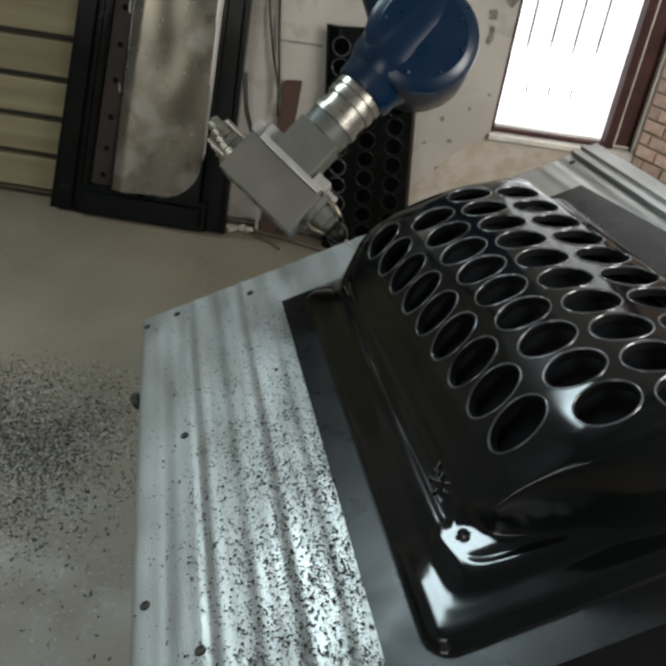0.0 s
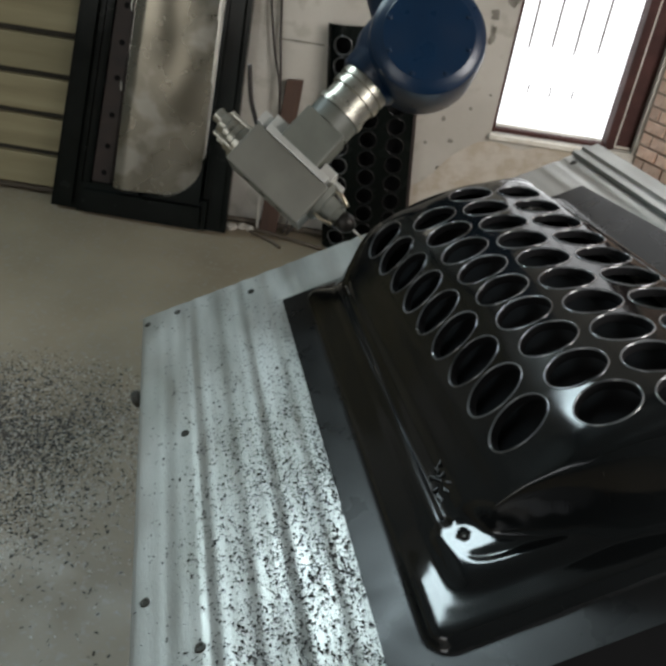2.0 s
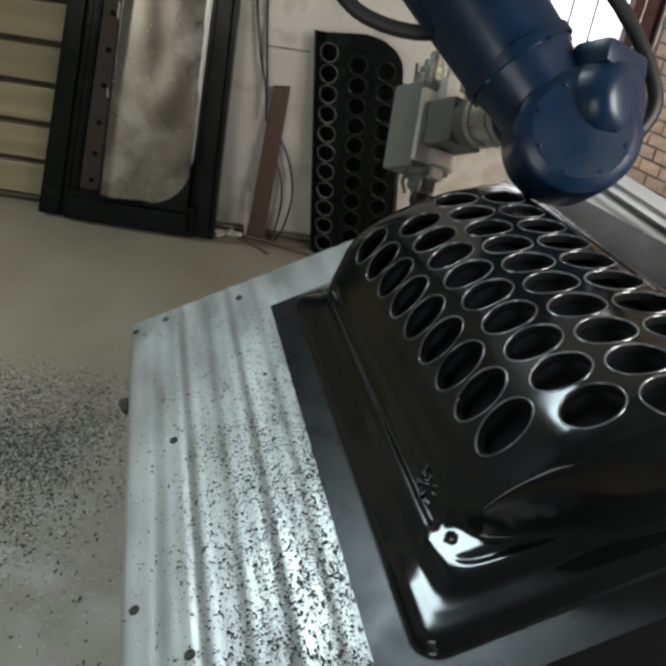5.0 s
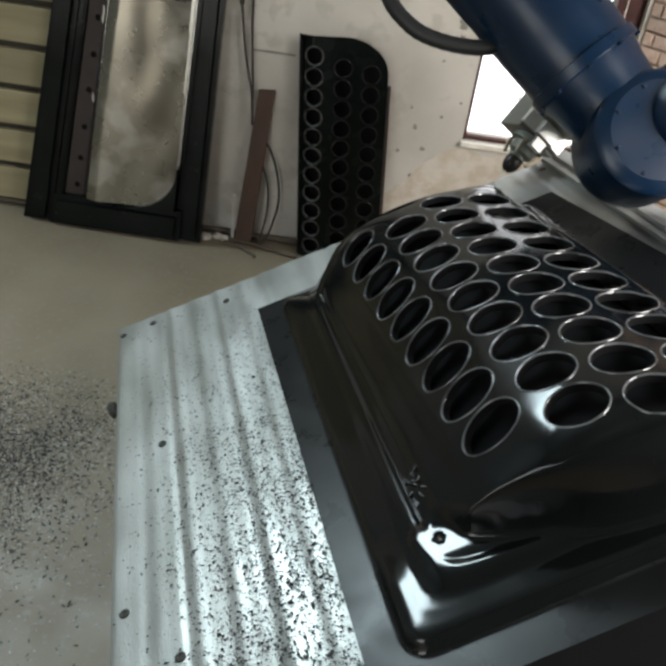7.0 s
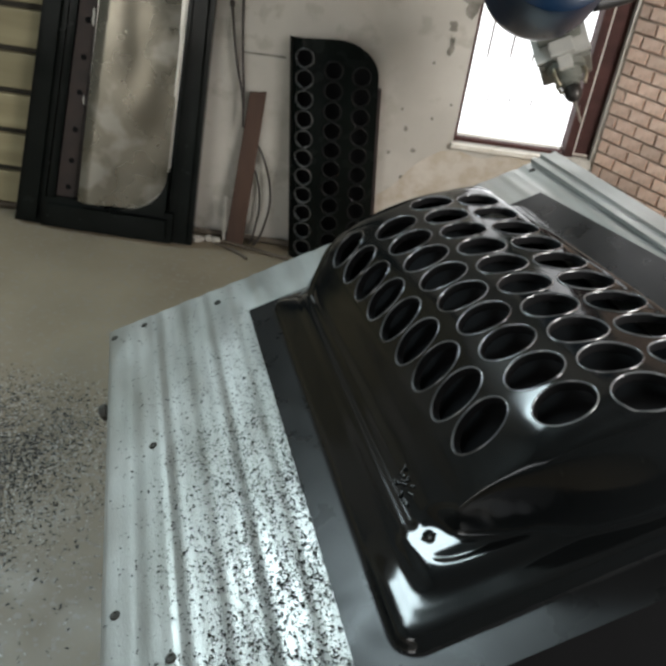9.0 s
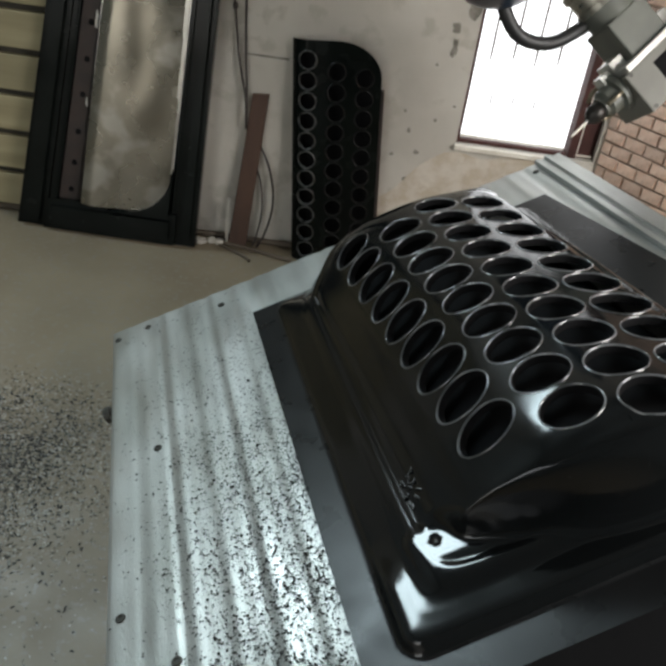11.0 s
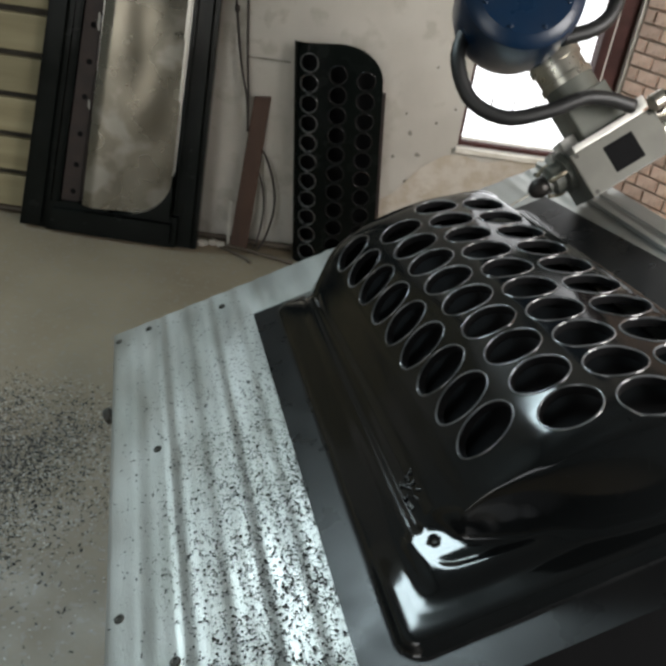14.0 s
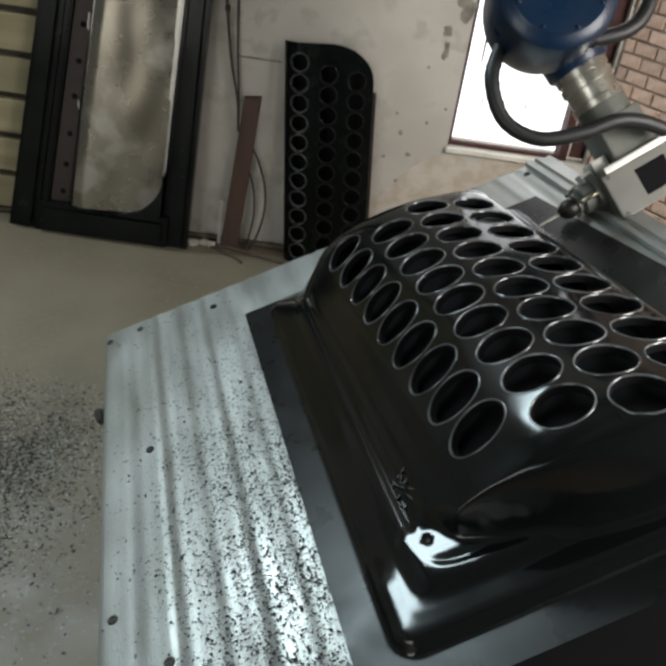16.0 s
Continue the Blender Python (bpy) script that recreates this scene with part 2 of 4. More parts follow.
wall_north = tagged(link("wall_north", bm, M_plaster), "stained beige plaster wall with chips and marks", "wall", kind="structure")
wall_quad("wall_west", (XL, YW), (XL, YB), 0, ZC, 0.2, M_grimy, "grimy plaster side wall")
# the opening here is added for the side fill lamp
bm = bmesh.new()
for lo, hi in (((XR, YB - 0.2, 0), (XR + 0.2, -0.1, ZC)), ((XR, -0.1, 0), (XR + 0.2, 1.1, 1.2)), ((XR, -0.1, 2.7), (XR + 0.2, 1.1, ZC)), ((XR, 1.1, 0), (XR + 0.2, 1.2, ZC))):
    box(bm, lo, hi)
tagged(link("wall_east", bm, M_grimy), "grimy plaster side wall with an added opening for fill light", "wall", kind="structure")
# the gateway here is added for the gate fill lamp
bm = bmesh.new()
for lo, hi in (((XL - 0.2, YB - 0.2, 0), (-3.15, YB, ZC)), ((-3.15, YB - 0.2, 2.5), (-1.15, YB, ZC)), ((-1.15, YB - 0.2, 0), (XR, YB, ZC))):
    box(bm, lo, hi)
tagged(link("wall_south", bm, M_grimy), "grimy plaster end wall with an added gateway for fill light", "wall", kind="structure")

# flaking band under the window, a thin skin on the wall
bm = bmesh.new()
random.seed(4)
top = []
n = 40
for i in range(n + 1):
    x = 0.10 + (0.92 - 0.10) * i / n
    zt = WZ0 - 0.035 + 0.03 * noise.noise((x * 9, 0.3, 0)) - (0.22 * max(0, (0.32 - x) / 0.22)) ** 1.0
    top.append((x, max(0.05, zt)))
for (x0, z0), (x1, z1) in zip(top, top[1:]):
    bm.faces.new([bm.verts.new(p) for p in ((x0, YW - 0.004, 0.0), (x1, YW - 0.004, 0.0), (x1, YW - 0.004, z1), (x0, YW - 0.004, z0))])
tagged(link("plaster_patch", bm, M_flaked, wall_north), "flaking brownish plaster under the window")
# stains with ragged outlines
def blotch(x, z, r, name="stain", material=None, squash=1.0):
    bm = bmesh.new()
    c = bm.verts.new((x, YW - 0.003, z))
    ring = []
    for i in range(18):
        a = 2 * math.pi * i / 18
        rr = r * (0.7 + 0.5 * noise.noise((x * 7 + math.cos(a) * 1.6, z * 7 + math.sin(a) * 1.6, r)))
        ring.append(bm.verts.new((x + rr * math.cos(a), YW - 0.003, z + rr * math.sin(a) * squash)))
    for i in range(18):
        bm.faces.new((c, ring[(i + 1) % 18], ring[i]))
    bmesh.ops.recalc_face_normals(bm, faces=bm.faces)
    ob = link(name, bm, material or M_stain, wall_north)
    return ob
for x, z, r, q in ((0.335, 1.02, 0.045, 1.5), (0.285, 0.93, 0.022, 1.2), (0.29, 0.86, 0.016, 3.0), (0.24, 0.80, 0.008, 1), (0.18, 0.55, 0.012, 1), (0.22, 0.47, 0.014, 1),
                   (0.155, 0.62, 0.007, 1), (0.27, 0.60, 0.008, 1), (0.20, 0.36, 0.02, 0.5), (0.25, 0.40, 0.018, 0.5), (0.30, 0.33, 0.03, 0.4), (0.13, 0.45, 0.01, 1), (0.33, 0.66, 0.007, 1)):
    blotch(x, z, r, squash=q)
# faint panel line on the wall behind the boards
bm = bmesh.new()
box(bm, (-0.45, YW - 0.006, 0.742), (-0.29, YW, 0.748))
link("crack", bm, M_stain, wall_north)

# window
window_1 = thing("window_1", pose(0, 0, 0), "overexposed barred window in a dark red-brown frame", "window", kind="structure")
bm = bmesh.new()
box(bm, (WX0, YW + 0.015, WZ0), (WX0 + 0.012, YW + 0.09, WZ1))
part("window_frame", bm, M_frame, window_1)
bm = bmesh.new()
box(bm, (WX0 + 0.012, YW + 0.02, WZ0), (WX1 - 0.1, YW + 0.05, WZ0 + 0.014), bevel=0.003)
part("window_frame", bm, M_frame, window_1)
bm = bmesh.new()
box(bm, (WX1 - 0.1, YW + 0.01, WZ0), (WX1 - 0.068, YW + 0.09, WZ1), bevel=0.003)
part("window_frame", bm, M_frame, window_1)
bm = bmesh.new()
box(bm, (WX1 - 0.068, YW + 0.03, WZ0), (WX1, YW + 0.10, WZ1))
box(bm, (WX1 - 0.060, YW + 0.02, WZ0 + 0.02), (WX1 - 0.056, YW + 0.04, WZ1))
part("casement", bm, M_frame, window_1, "dark red-brown open casement edge")
bm = bmesh.new()
box(bm, (WX1 - 0.066, YW + 0.018, WZ0 + 0.008), (WX1 - 0.062, YW + 0.030, WZ1))
box(bm, (WX1 - 0.062, YW + 0.018, WZ0 + 0.008), (WX1 - 0.005, YW + 0.030, WZ0 + 0.013))
part("casement_bead", bm, M_sill, window_1, "thin pale bead along the casement")
bm = bmesh.new()
box(bm, (WX0 - 0.005, YW - 0.02, WZ0 - 0.02), (WX1 - 0.1, YW + 0.02, WZ0 - 0.001), bevel=0.003)
part("window_sill", bm, M_sill, window_1, "white painted sill")
for i in range(4):
    x = WX0 + 0.075 + i * 0.082
    bm = bmesh.new()
    lathe(bm, [(0.815 + 0.014 * (i % 2), 0.0030), (0.86, 0.0042), (WZ1, 0.0044)], seg=8, m=pose(x, YW + 0.11, 0))
    part("window_bar", bm, M_bar, window_1)
for i in range(3):
    bm = bmesh.new()
    lathe(bm, [(0.655, 0.0024), (0.69, 0.0030)], seg=8, m=pose(WX0 + 0.11 + i * 0.082, YW + 0.11, 0))
    part("bar_stub", bm, M_bar, window_1)
bm = bmesh.new()
bm.faces.new([bm.verts.new(p) for p in ((WX0, YW + 0.125, WZ0), (WX1, YW + 0.125, WZ0), (WX1, YW + 0.125, WZ1), (WX0, YW + 0.125, WZ1))])
tagged(link("backdrop", bm, M_outside), "blown-out white daylight outside the window", "backdrop", kind="structure")

# ---- the sloped bed ----
BED = Matrix(((-0.28478, 0.86417, -0.41487, 0.415), (0.95411, 0.29734, -0.03557, 0.036), (-0.09262, 0.40596, 0.90919, 0.591), (0, 0, 0, 1)))
U0, U1, V0, V1 = 0.662, 2.078, -0.512, 0.885


def bed_profile():
    """(v, w) of the extruded plate's top: broad shallow waves, steeper on one flank."""
    pts = [(V0, -0.008), (V0 + 0.002, -0.003), (V0 + 0.006, -0.001)]
    wave = 0.0705
    for i in range(1, 240):
        v = V0 + 0.006 + (V1 - V0 - 0.02) * i / 240
        t = ((v + 0.49) / wave) % 1.0
        deep = (0.15, 0.3, 0.9, 0.6, 1.1, 0.8, 1.0)[int((v + 0.52) / wave) % 7]
        h = 0.5 - 0.5 * math.cos(2 * math.pi * t ** 1.4)
        pts.append((v, deep * (-0.0024 * h + 0.0006 * math.cos(4 * math.pi * t))))
    return pts + [(V1 - 0.008, -0.001), (V1, -0.004), (V1, -0.03)]


bed = thing("work_bed", BED, "sloped aluminium extrusion work bed strewn with black chips", "work bed")
prof = bed_profile()
bm = bmesh.new()
vs = [[bm.verts.new((u, v, w)) for v, w in prof] for u in (U0, 1.1, 1.6, U1)]
for a, b in zip(vs, vs[1:]):
    for i in range(len(prof) - 1):
        bm.faces.new((a[i], a[i + 1], b[i + 1], b[i]))
lowr = [[bm.verts.new((u, v, -0.03)) for v in (V0, V1)] for u in (U0, U1)]
for u_row, l in ((vs[0], lowr[0]), (vs[-1], lowr[1])):
    bm.faces.new(u_row[:-1] + [u_row[-1], l[0]])
bm.faces.new((lowr[0][0], lowr[0][1], lowr[1][1], lowr[1][0]))
bm.faces.new((vs[0][0], vs[-1][0], lowr[1][0], lowr[0][0]))
bmesh.ops.recalc_face_normals(bm, faces=bm.faces)
soft_edges(part("plate", bm, M_alu, bed, "ribbed aluminium plate"), 40)
# raised rail along the upper edge
bm = bmesh.new()
rail = [(0.80, 0.001), (0.803, 0.012), (0.815, 0.012), (0.818, 0.006), (0.83, 0.006), (0.833, 0.014), (0.846, 0.014), (0.85, 0.005), (0.878, 0.005), (0.882, 0.001)]
rows = [[bm.verts.new((u, v, w)) for v, w in rail] for u in (U0, U1)]
for i in range(len(rail) - 1):
    bm.faces.new((rows[0][i], rows[0][i + 1], rows[1][i + 1], rows[1][i]))
bm.faces.new(rows[1][::-1]); bm.faces.new(rows[0])
bmesh.ops.recalc_face_normals(bm, faces=bm.faces)
part("edge_rail", bm, M_alu, bed, "bright stepped edge rail")
for u, v in ((1.462, -0.397), (0.888, -0.387), (1.023, -0.483), (2.028, -0.493), (2.035, -0.404), (1.995, -0.188), (2.027, 0.78), (2.0, 0.864), (1.655, 0.864), (1.3, 0.864)):
    bm = bmesh.new()
    lathe(bm, [(-0.004, 0.0098), (0.0022, 0.0094), (0.003, 0.0082), (0.003, 0.0048), (0.0012, 0.004)], seg=16, m=Matrix.Translation((u, v, 0)))
    part("bolt", bm, M_socket, bed, "dark sunk bolt head")
# added black sheet that stands in for the shade below the near end
bm = bmesh.new()
vs = [bm.verts.new(q) for q in ((U0, V0 + 0.28, -0.008), (U0, V1, -0.008), (U0 - 0.30, V1, -0.30), (U0 - 0.30, V0 + 0.28, -0.30))]
bm.faces.new(vs)
r = bmesh.ops.extrude_face_region(bm, geom=list(bm.faces))
for g in r["geom"]:
    if isinstance(g, bmesh.types.BMVert):
        g.co.z -= 0.004
bmesh.ops.recalc_face_normals(bm, faces=bm.faces)
part("front_apron", bm, M_inner, bed, "added matt black sheet for the shade below the near end")
# side clamp knob on the lower edge
bm = bmesh.new()
lathe(bm, [(-0.022, 0.012), (-0.018, 0.02), (-0.004, 0.021), (0.0, 0.016)], axis="y", seg=18, m=Matrix.Translation((1.70, V0 - 0.002, -0.016)))
part("clamp_knob", bm, M_socket, bed, "dark knurled clamp knob", smooth=False)
# frame and legs under the plate, out to the floor
inv = BED.inverted()
for u in (U0 + 0.08, U1 - 0.12):
    bm = bmesh.new()
    box(bm, (u - 0.03, V0 + 0.03, -0.095), (u + 0.03, V1 - 0.03, -0.031), bevel=0.004)
    part("cross_beam", bm, M_steel, bed)
    for v in (V0 + 0.12, V1 - 0.10):
        topw = BED @ Vector((u, v, -0.09))
        bm = bmesh.new()
        box(bm, (topw.x - 0.03, topw.y - 0.03, 0.0), (topw.x + 0.03, topw.y + 0.03, topw.z + 0.02), m=inv, bevel=0.004)
        part("leg", bm, M_steel, bed)

# ---- the black cover ----
FU0, FU1, FV0, FV1 = 0.648, 1.878, -0.110, 0.785
# stepped border by distance in from its rounded outline, then the hump across, its near end and its far end
PB = [(-1.0, 0.003), (0.0, 0.003), (0.004, 0.006), (0.009, 0.020), (0.018, 0.0255), (0.040, 0.028), (0.060, 0.031), (0.070, 0.041), (0.084, 0.046), (0.094, 0.043), (0.106, 0.046), (0.5, 0.047)]
PS = [(-1.0, 0.003), (0.0, 0.003), (0.004, 0.005), (0.009, 0.011), (0.018, 0.0155), (0.040, 0.0245), (0.060, 0.033), (0.070, 0.041), (0.084, 0.046), (0.094, 0.043), (0.106, 0.046), (0.5, 0.047)]
PX = [(-1.0, 0.0), (0.045, 0.0), (0.058, 0.004), (0.075, 0.020), (0.105, 0.047), (0.15, 0.090), (0.20, 0.121), (0.25, 0.142), (0.305, 0.153), (0.36, 0.154), (0.42, 0.145), (0.52, 0.111), (0.575, 0.089), (0.595, 0.070), (0.612, 0.032), (0.628, 0.006), (0.64, 0.0), (2.0, 0.0)]
PH = [(0.0, 0.0), (0.750, 0.0), (0.760, 0.004), (0.766, 0.018), (0.7705, 0.055), (0.774, 0.105), (0.782, 0.142), (0.80, 0.175), (0.84, 0.23), (0.90, 0.30), (1.2, 0.5)]
PF = [(1.0, 0.5), (1.68, 0.27), (1.74, 0.19), (1.785, 0.125), (1.815, 0.065), (1.835, 0.015), (1.845, 0.0), (3.0, 0.0)]


def inset(u, v, q=3.2):
    """How far (u, v) lies inside the border's rounded rectangle."""
    du, dv = min(u - 0.715, 1.868 - u), min(v + 0.048, 0.664 - v)
    if du <= 1e-4 or dv <= 1e-4:
        return min(du, dv)
    d = (du ** -q + dv ** -q) ** (-1 / q)
    r = 0.042
    if du < r and dv < r:
        d = min(d, r - math.hypot(r - du, r - dv))
    return d


def curve_at(table, x):
    """A smooth curve through a table of (x, y)."""
    for i in range(len(table) - 1):
        if x <= table[i + 1][0]:
            (x0, y0), (x1, y1) = table[i], table[i + 1]
            t = max(0.0, (x - x0) / (x1 - x0))
            m0 = (y1 - table[i - 1][1]) / (x1 - table[i - 1][0]) if i else 0.0
            m1 = (table[i + 2][1] - y0) / (table[i + 2][0] - x0) if i + 2 < len(table) else 0.0
            sec = (y1 - y0) / (x1 - x0)
            m0 = 0.0 if m0 * sec <= 0 else math.copysign(min(abs(m0), 3 * abs(sec)), sec)
            m1 = 0.0 if m1 * sec <= 0 else math.copysign(min(abs(m1), 3 * abs(sec)), sec)
            h = x1 - x0
            return (2 * t ** 3 - 3 * t * t + 1) * y0 + (t ** 3 - 2 * t * t + t) * h * m0 + (-2 * t ** 3 + 3 * t * t) * y1 + (t ** 3 - t * t) * h * m1
    return table[-1][1]


def slew(u, v):
    """The hump widens a little towards its near end."""
    return (1.35 - u) * (0.045 * min(1.0, max(0.0, (v - 0.02) / 0.18)) + 0.05 * min(1.0, max(0.0, (v - 0.53) / 0.08)))


def cover_w(u, v):
    vv = v - slew(u, v)
    bow = 0.10 * (max(0.0, 0.38 - vv) / 0.30) ** 2
    p = 5.0
    parts = [max(1e-4, x) for x in (curve_at(PX, vv), curve_at(PH, u - bow), curve_at(PF, u))]
    k = min(1.0, max(0.0, (u - 0.83) / 0.12))
    k = k * k * (3 - 2 * k)
    d = inset(u, v)
    w = (1 - k) * curve_at(PB, d) + k * curve_at(PS, d) + sum(x ** -p for x in parts) ** (-1 / p)
    # flat terrace with a fastener at the near corner
    x, y = u - 0.868, v - 0.066
    d = (abs((x + 0.55 * y) / 0.044) ** 1.5 + abs((y - 0.25 * x) / 0.050) ** 1.5) ** (1 / 1.5)
    if d < 1.25:
        k = min(1.0, (1.25 - d) / 0.6)
        k = k * k * (3 - 2 * k)
        flat = 0.046 + 0.02 * x + 0.7 * x * x + 0.01 * y + 0.9 * y * y + 0.5 * x * y
        w = (1 - k) * w + k * flat
        d = math.hypot((u - 0.872) / 0.010, (v - 0.064) / 0.010)
        if d < 1:
            w -= 0.004 * (1 - d * d) ** 2
    return max(w, 0.0022)


def cover_n(u, v, e=0.006):
    return Vector((cover_w(u - e, v) - cover_w(u + e, v), cover_w(u, v - e) - cover_w(u, v + e), 2 * e)).normalized()


COLS = [(0.187, 0.941, 9), (0.2985, 0.873, 9), (0.407, 0.838, 10), (0.515, 0.822, 10)]
PITCH = 0.0933
BANDS = [0.132, 0.2425, 0.353, 0.461, 0.568]


class Shell:
    """Verts on the cover's skin with their normals, and faces."""

    def __init__(self):
        self.co, self.nn, self.fc, self.seen = [], [], [], {}

    def vert(self, u, v):
        key = (round(u, 5), round(v, 5))
        if key not in self.seen:
            vv = v + slew(u, v)
            self.seen[key] = len(self.co)
            self.co.append((u, vv, cover_w(u, vv)))
            self.nn.append(cover_n(u, vv))
        return self.seen[key]

    def grid(self, us, vs):
        ids = [[self.vert(u, v) for v in vs] for u in us]
        for a, b in zip(ids, ids[1:]):
            for i in range(len(vs) - 1):
                self.fc.append((a[i], b[i], b[i + 1], a[i + 1]))

    def cell(self, u0, u1, v0, v1, cu, cv, ru, rv, seg=32, rings=3):
        rows = []
        for k in range(rings + 1):
            f = k / rings
            row = []
            for i in range(seg):
                a = 2 * math.pi * i / seg
                c, s = math.cos(a), math.sin(a)
                t = min((u1 - cu) / c if c > 1e-9 else (u0 - cu) / c if c < -1e-9 else 9, (v1 - cv) / s if s > 1e-9 else (v0 - cv) / s if s < -1e-9 else 9)
                row.append(self.vert(cu + c * (ru * (1 - f) + t * f), cv + s * (rv * (1 - f) + t * f)))
            rows.append(row)
        # fill the four corners
        for a, b in zip(rows, rows[1:]):
            for i in range(seg):
                self.fc.append((a[i], b[i], b[(i + 1) % seg], a[(i + 1) % seg]))
        for su, sv in ((u1, v1), (u0, v1), (u0, v0), (u1, v0)):
            ang = math.atan2(sv - cv, su - cu) % (2 * math.pi)
            i = int(ang / (2 * math.pi) * seg)
            self.fc.append((rows[-1][i], self.vert(su, sv), rows[-1][(i + 1) % seg]))


def spread(a, b, step):
    n = max(1, round((b - a) / step))
    return [a + (b - a) * i / n for i in range(n + 1)]


shell = Shell()
HU0, HU1 = 0.775, 1.815
us_all = spread(FU0, 0.95, 0.0022) + spread(0.95, HU1, 0.0125)[1:] + spread(HU1, FU1, 0.006)[1:]
shell.grid(us_all, spread(FV0, 0.03, 0.005) + spread(0.03, BANDS[0], 0.003)[1:])
shell.grid(us_all, spread(BANDS[-1], FV1, 0.007))
rims = []
for (cv, us, num), v0, v1 in zip(COLS, BANDS, BANDS[1:]):
    a, b = us - PITCH / 2, us + (num - 0.5) * PITCH
    vsb = spread(v0, v1, 0.012)
    shell.grid(spread(FU0, max(a, FU0 + 0.01), 0.0024), spread(v0, v1, 0.0033))
    shell.grid(spread(min(b, FU1 - 0.01), FU1, 0.006), vsb)
    for k in range(num):
        cu = us + k * PITCH
        ru, rv = 0.0425, 0.0475 if cv < 0.2 else 0.0495
        shell.cell(cu - PITCH / 2, cu + PITCH / 2, v0, v1, cu, cv, ru, rv)
        rims.append((cu, cv, ru, rv))
cover = thing("perforated_cover", BED, "glossy black moulded plastic cover full of round holes", "plastic cover")
me = bpy.data.meshes.new("shell")
me.from_pydata([Vector(c) for c in shell.co], [], shell.fc)
me.validate()
me.update()
for p in me.polygons:
    p.use_smooth = True
me.normals_split_custom_set_from_vertices(shell.nn)
me.materials.append(M_black)
me.materials.append(M_satin)
for p in me.polygons:
    p.material_index = int(max(shell.co[i][2] for i in p.vertices) < 0.0045)
sh = new("shell", me)
sh.parent = cover


def rim_mesh(cu, cv, ru, rv, seg=32):
    """The rolled edge of a hole: over the lip and down inside."""
    bm = bmesh.new()
    rows = []
    for off, down in ((0.0016, -0.0006), (0.0009, 0.0013), (-0.0004, 0.0020), (-0.0016, 0.0013), (-0.0022, -0.0012), (-0.0024, -0.016)):
        row = []
        for i in range(seg):
            a = 2 * math.pi * i / seg
            u, v = cu + (ru + off) * math.cos(a), cv + (rv + off) * math.sin(a)
            vv = v + slew(u, v)
            row.append(bm.verts.new(Vector((u, vv, cover_w(u, vv))) + cover_n(u, vv) * down))
        rows.append(row)
    for a, b in zip(rows, rows[1:]):
        for i in range(seg):
            bm.faces.new((a[i], a[(i + 1) % seg], b[(i + 1) % seg], b[i]))
    return bm


# the lip has the painted glint, the wall inside is plain matt black
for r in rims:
    rim = part("hole_rim", rim_mesh(*r), M_rimglint, cover, smooth=True)
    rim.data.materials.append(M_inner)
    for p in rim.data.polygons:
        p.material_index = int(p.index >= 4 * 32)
# dark former under the skin, which fills the hollow
bm = bmesh.new()
gu, gv = spread(0.84, 1.80, 0.03), spread(0.06, 0.62, 0.02)
ids = [[bm.verts.new((u, v, max(0.001, cover_w(u, v) - 0.085))) for v in gv] for u in gu]
for a, b in zip(ids, ids[1:]):
    for i in range(len(gv) - 1):
        bm.faces.new((a[i], b[i], b[i + 1], a[i + 1]))
part("former", bm, M_inner, cover, "matt black former seen through the holes", smooth=True)
# fastener in the corner pocket and mould marks
bm = bmesh.new()
lathe(bm, [(-0.002, 0.0065), (0.003, 0.0065), (0.004, 0.005), (0.002, 0.0025)], seg=18, m=Matrix.Translation((0.872, 0.064, cover_w(0.872, 0.064) - 0.001)))
part("fastener", bm, M_collet, cover, "small round fastener")
bm = bmesh.new()
for k in range(16):
    u, v = 0.985 + 0.04 * random.uniform(-1, 1), 0.066 + 0.016 * random.uniform(-1, 1)
    box(bm, (-0.007, -0.0025, 0), (0.007, 0.0025, 0.004), m=pose(u, v, cover_w(u, v) - 0.001, 0, 0, random.uniform(-60, 60)), bevel=0.001)
part("mould_marks", bm, M_black, cover, "shiny pinched mould marks")
bm = bmesh.new()
lathe(bm, [(0, 0.012), (0.002, 0.012), (0.003, 0.008)], seg=6, m=Matrix.Translation((1.72, 0.055, cover_w(1.72, 0.055))) @ Matrix.Diagonal((2.2, 0.35, 1, 1)))
part("mould_tab", bm, M_rimglint, cover)


# ---- chips ----
def flakes(name, spots, material, label):
    co, fc = [], []
    for p, q, size, asp in spots:
        i = len(co)
        a, s = random.uniform(0, 6.3), size
        ca, sa = math.cos(a), math.sin(a)
        h = size * random.uniform(0.1, 0.45)
        for x, y, z in ((-1, -0.5 * asp, 0), (0, -0.6 * asp, h / s), (1, -0.4 * asp, 0), (0.9, 0.5 * asp, 0), (0, 0.6 * asp, h / s), (-0.9, 0.5 * asp, 0)):
            co.append((p + (x * ca - y * sa) * s, q + (x * sa + y * ca) * s, z * s + 0.0006))
        fc += [(i, i + 1, i + 4, i + 5), (i + 1, i + 2, i + 3, i + 4)]
    me = bpy.data.meshes.new(name)
    me.from_pydata(co, [], fc)
    me.materials.append(material)
    return tagged(new(name, me), label, "chips", kind="stuff")


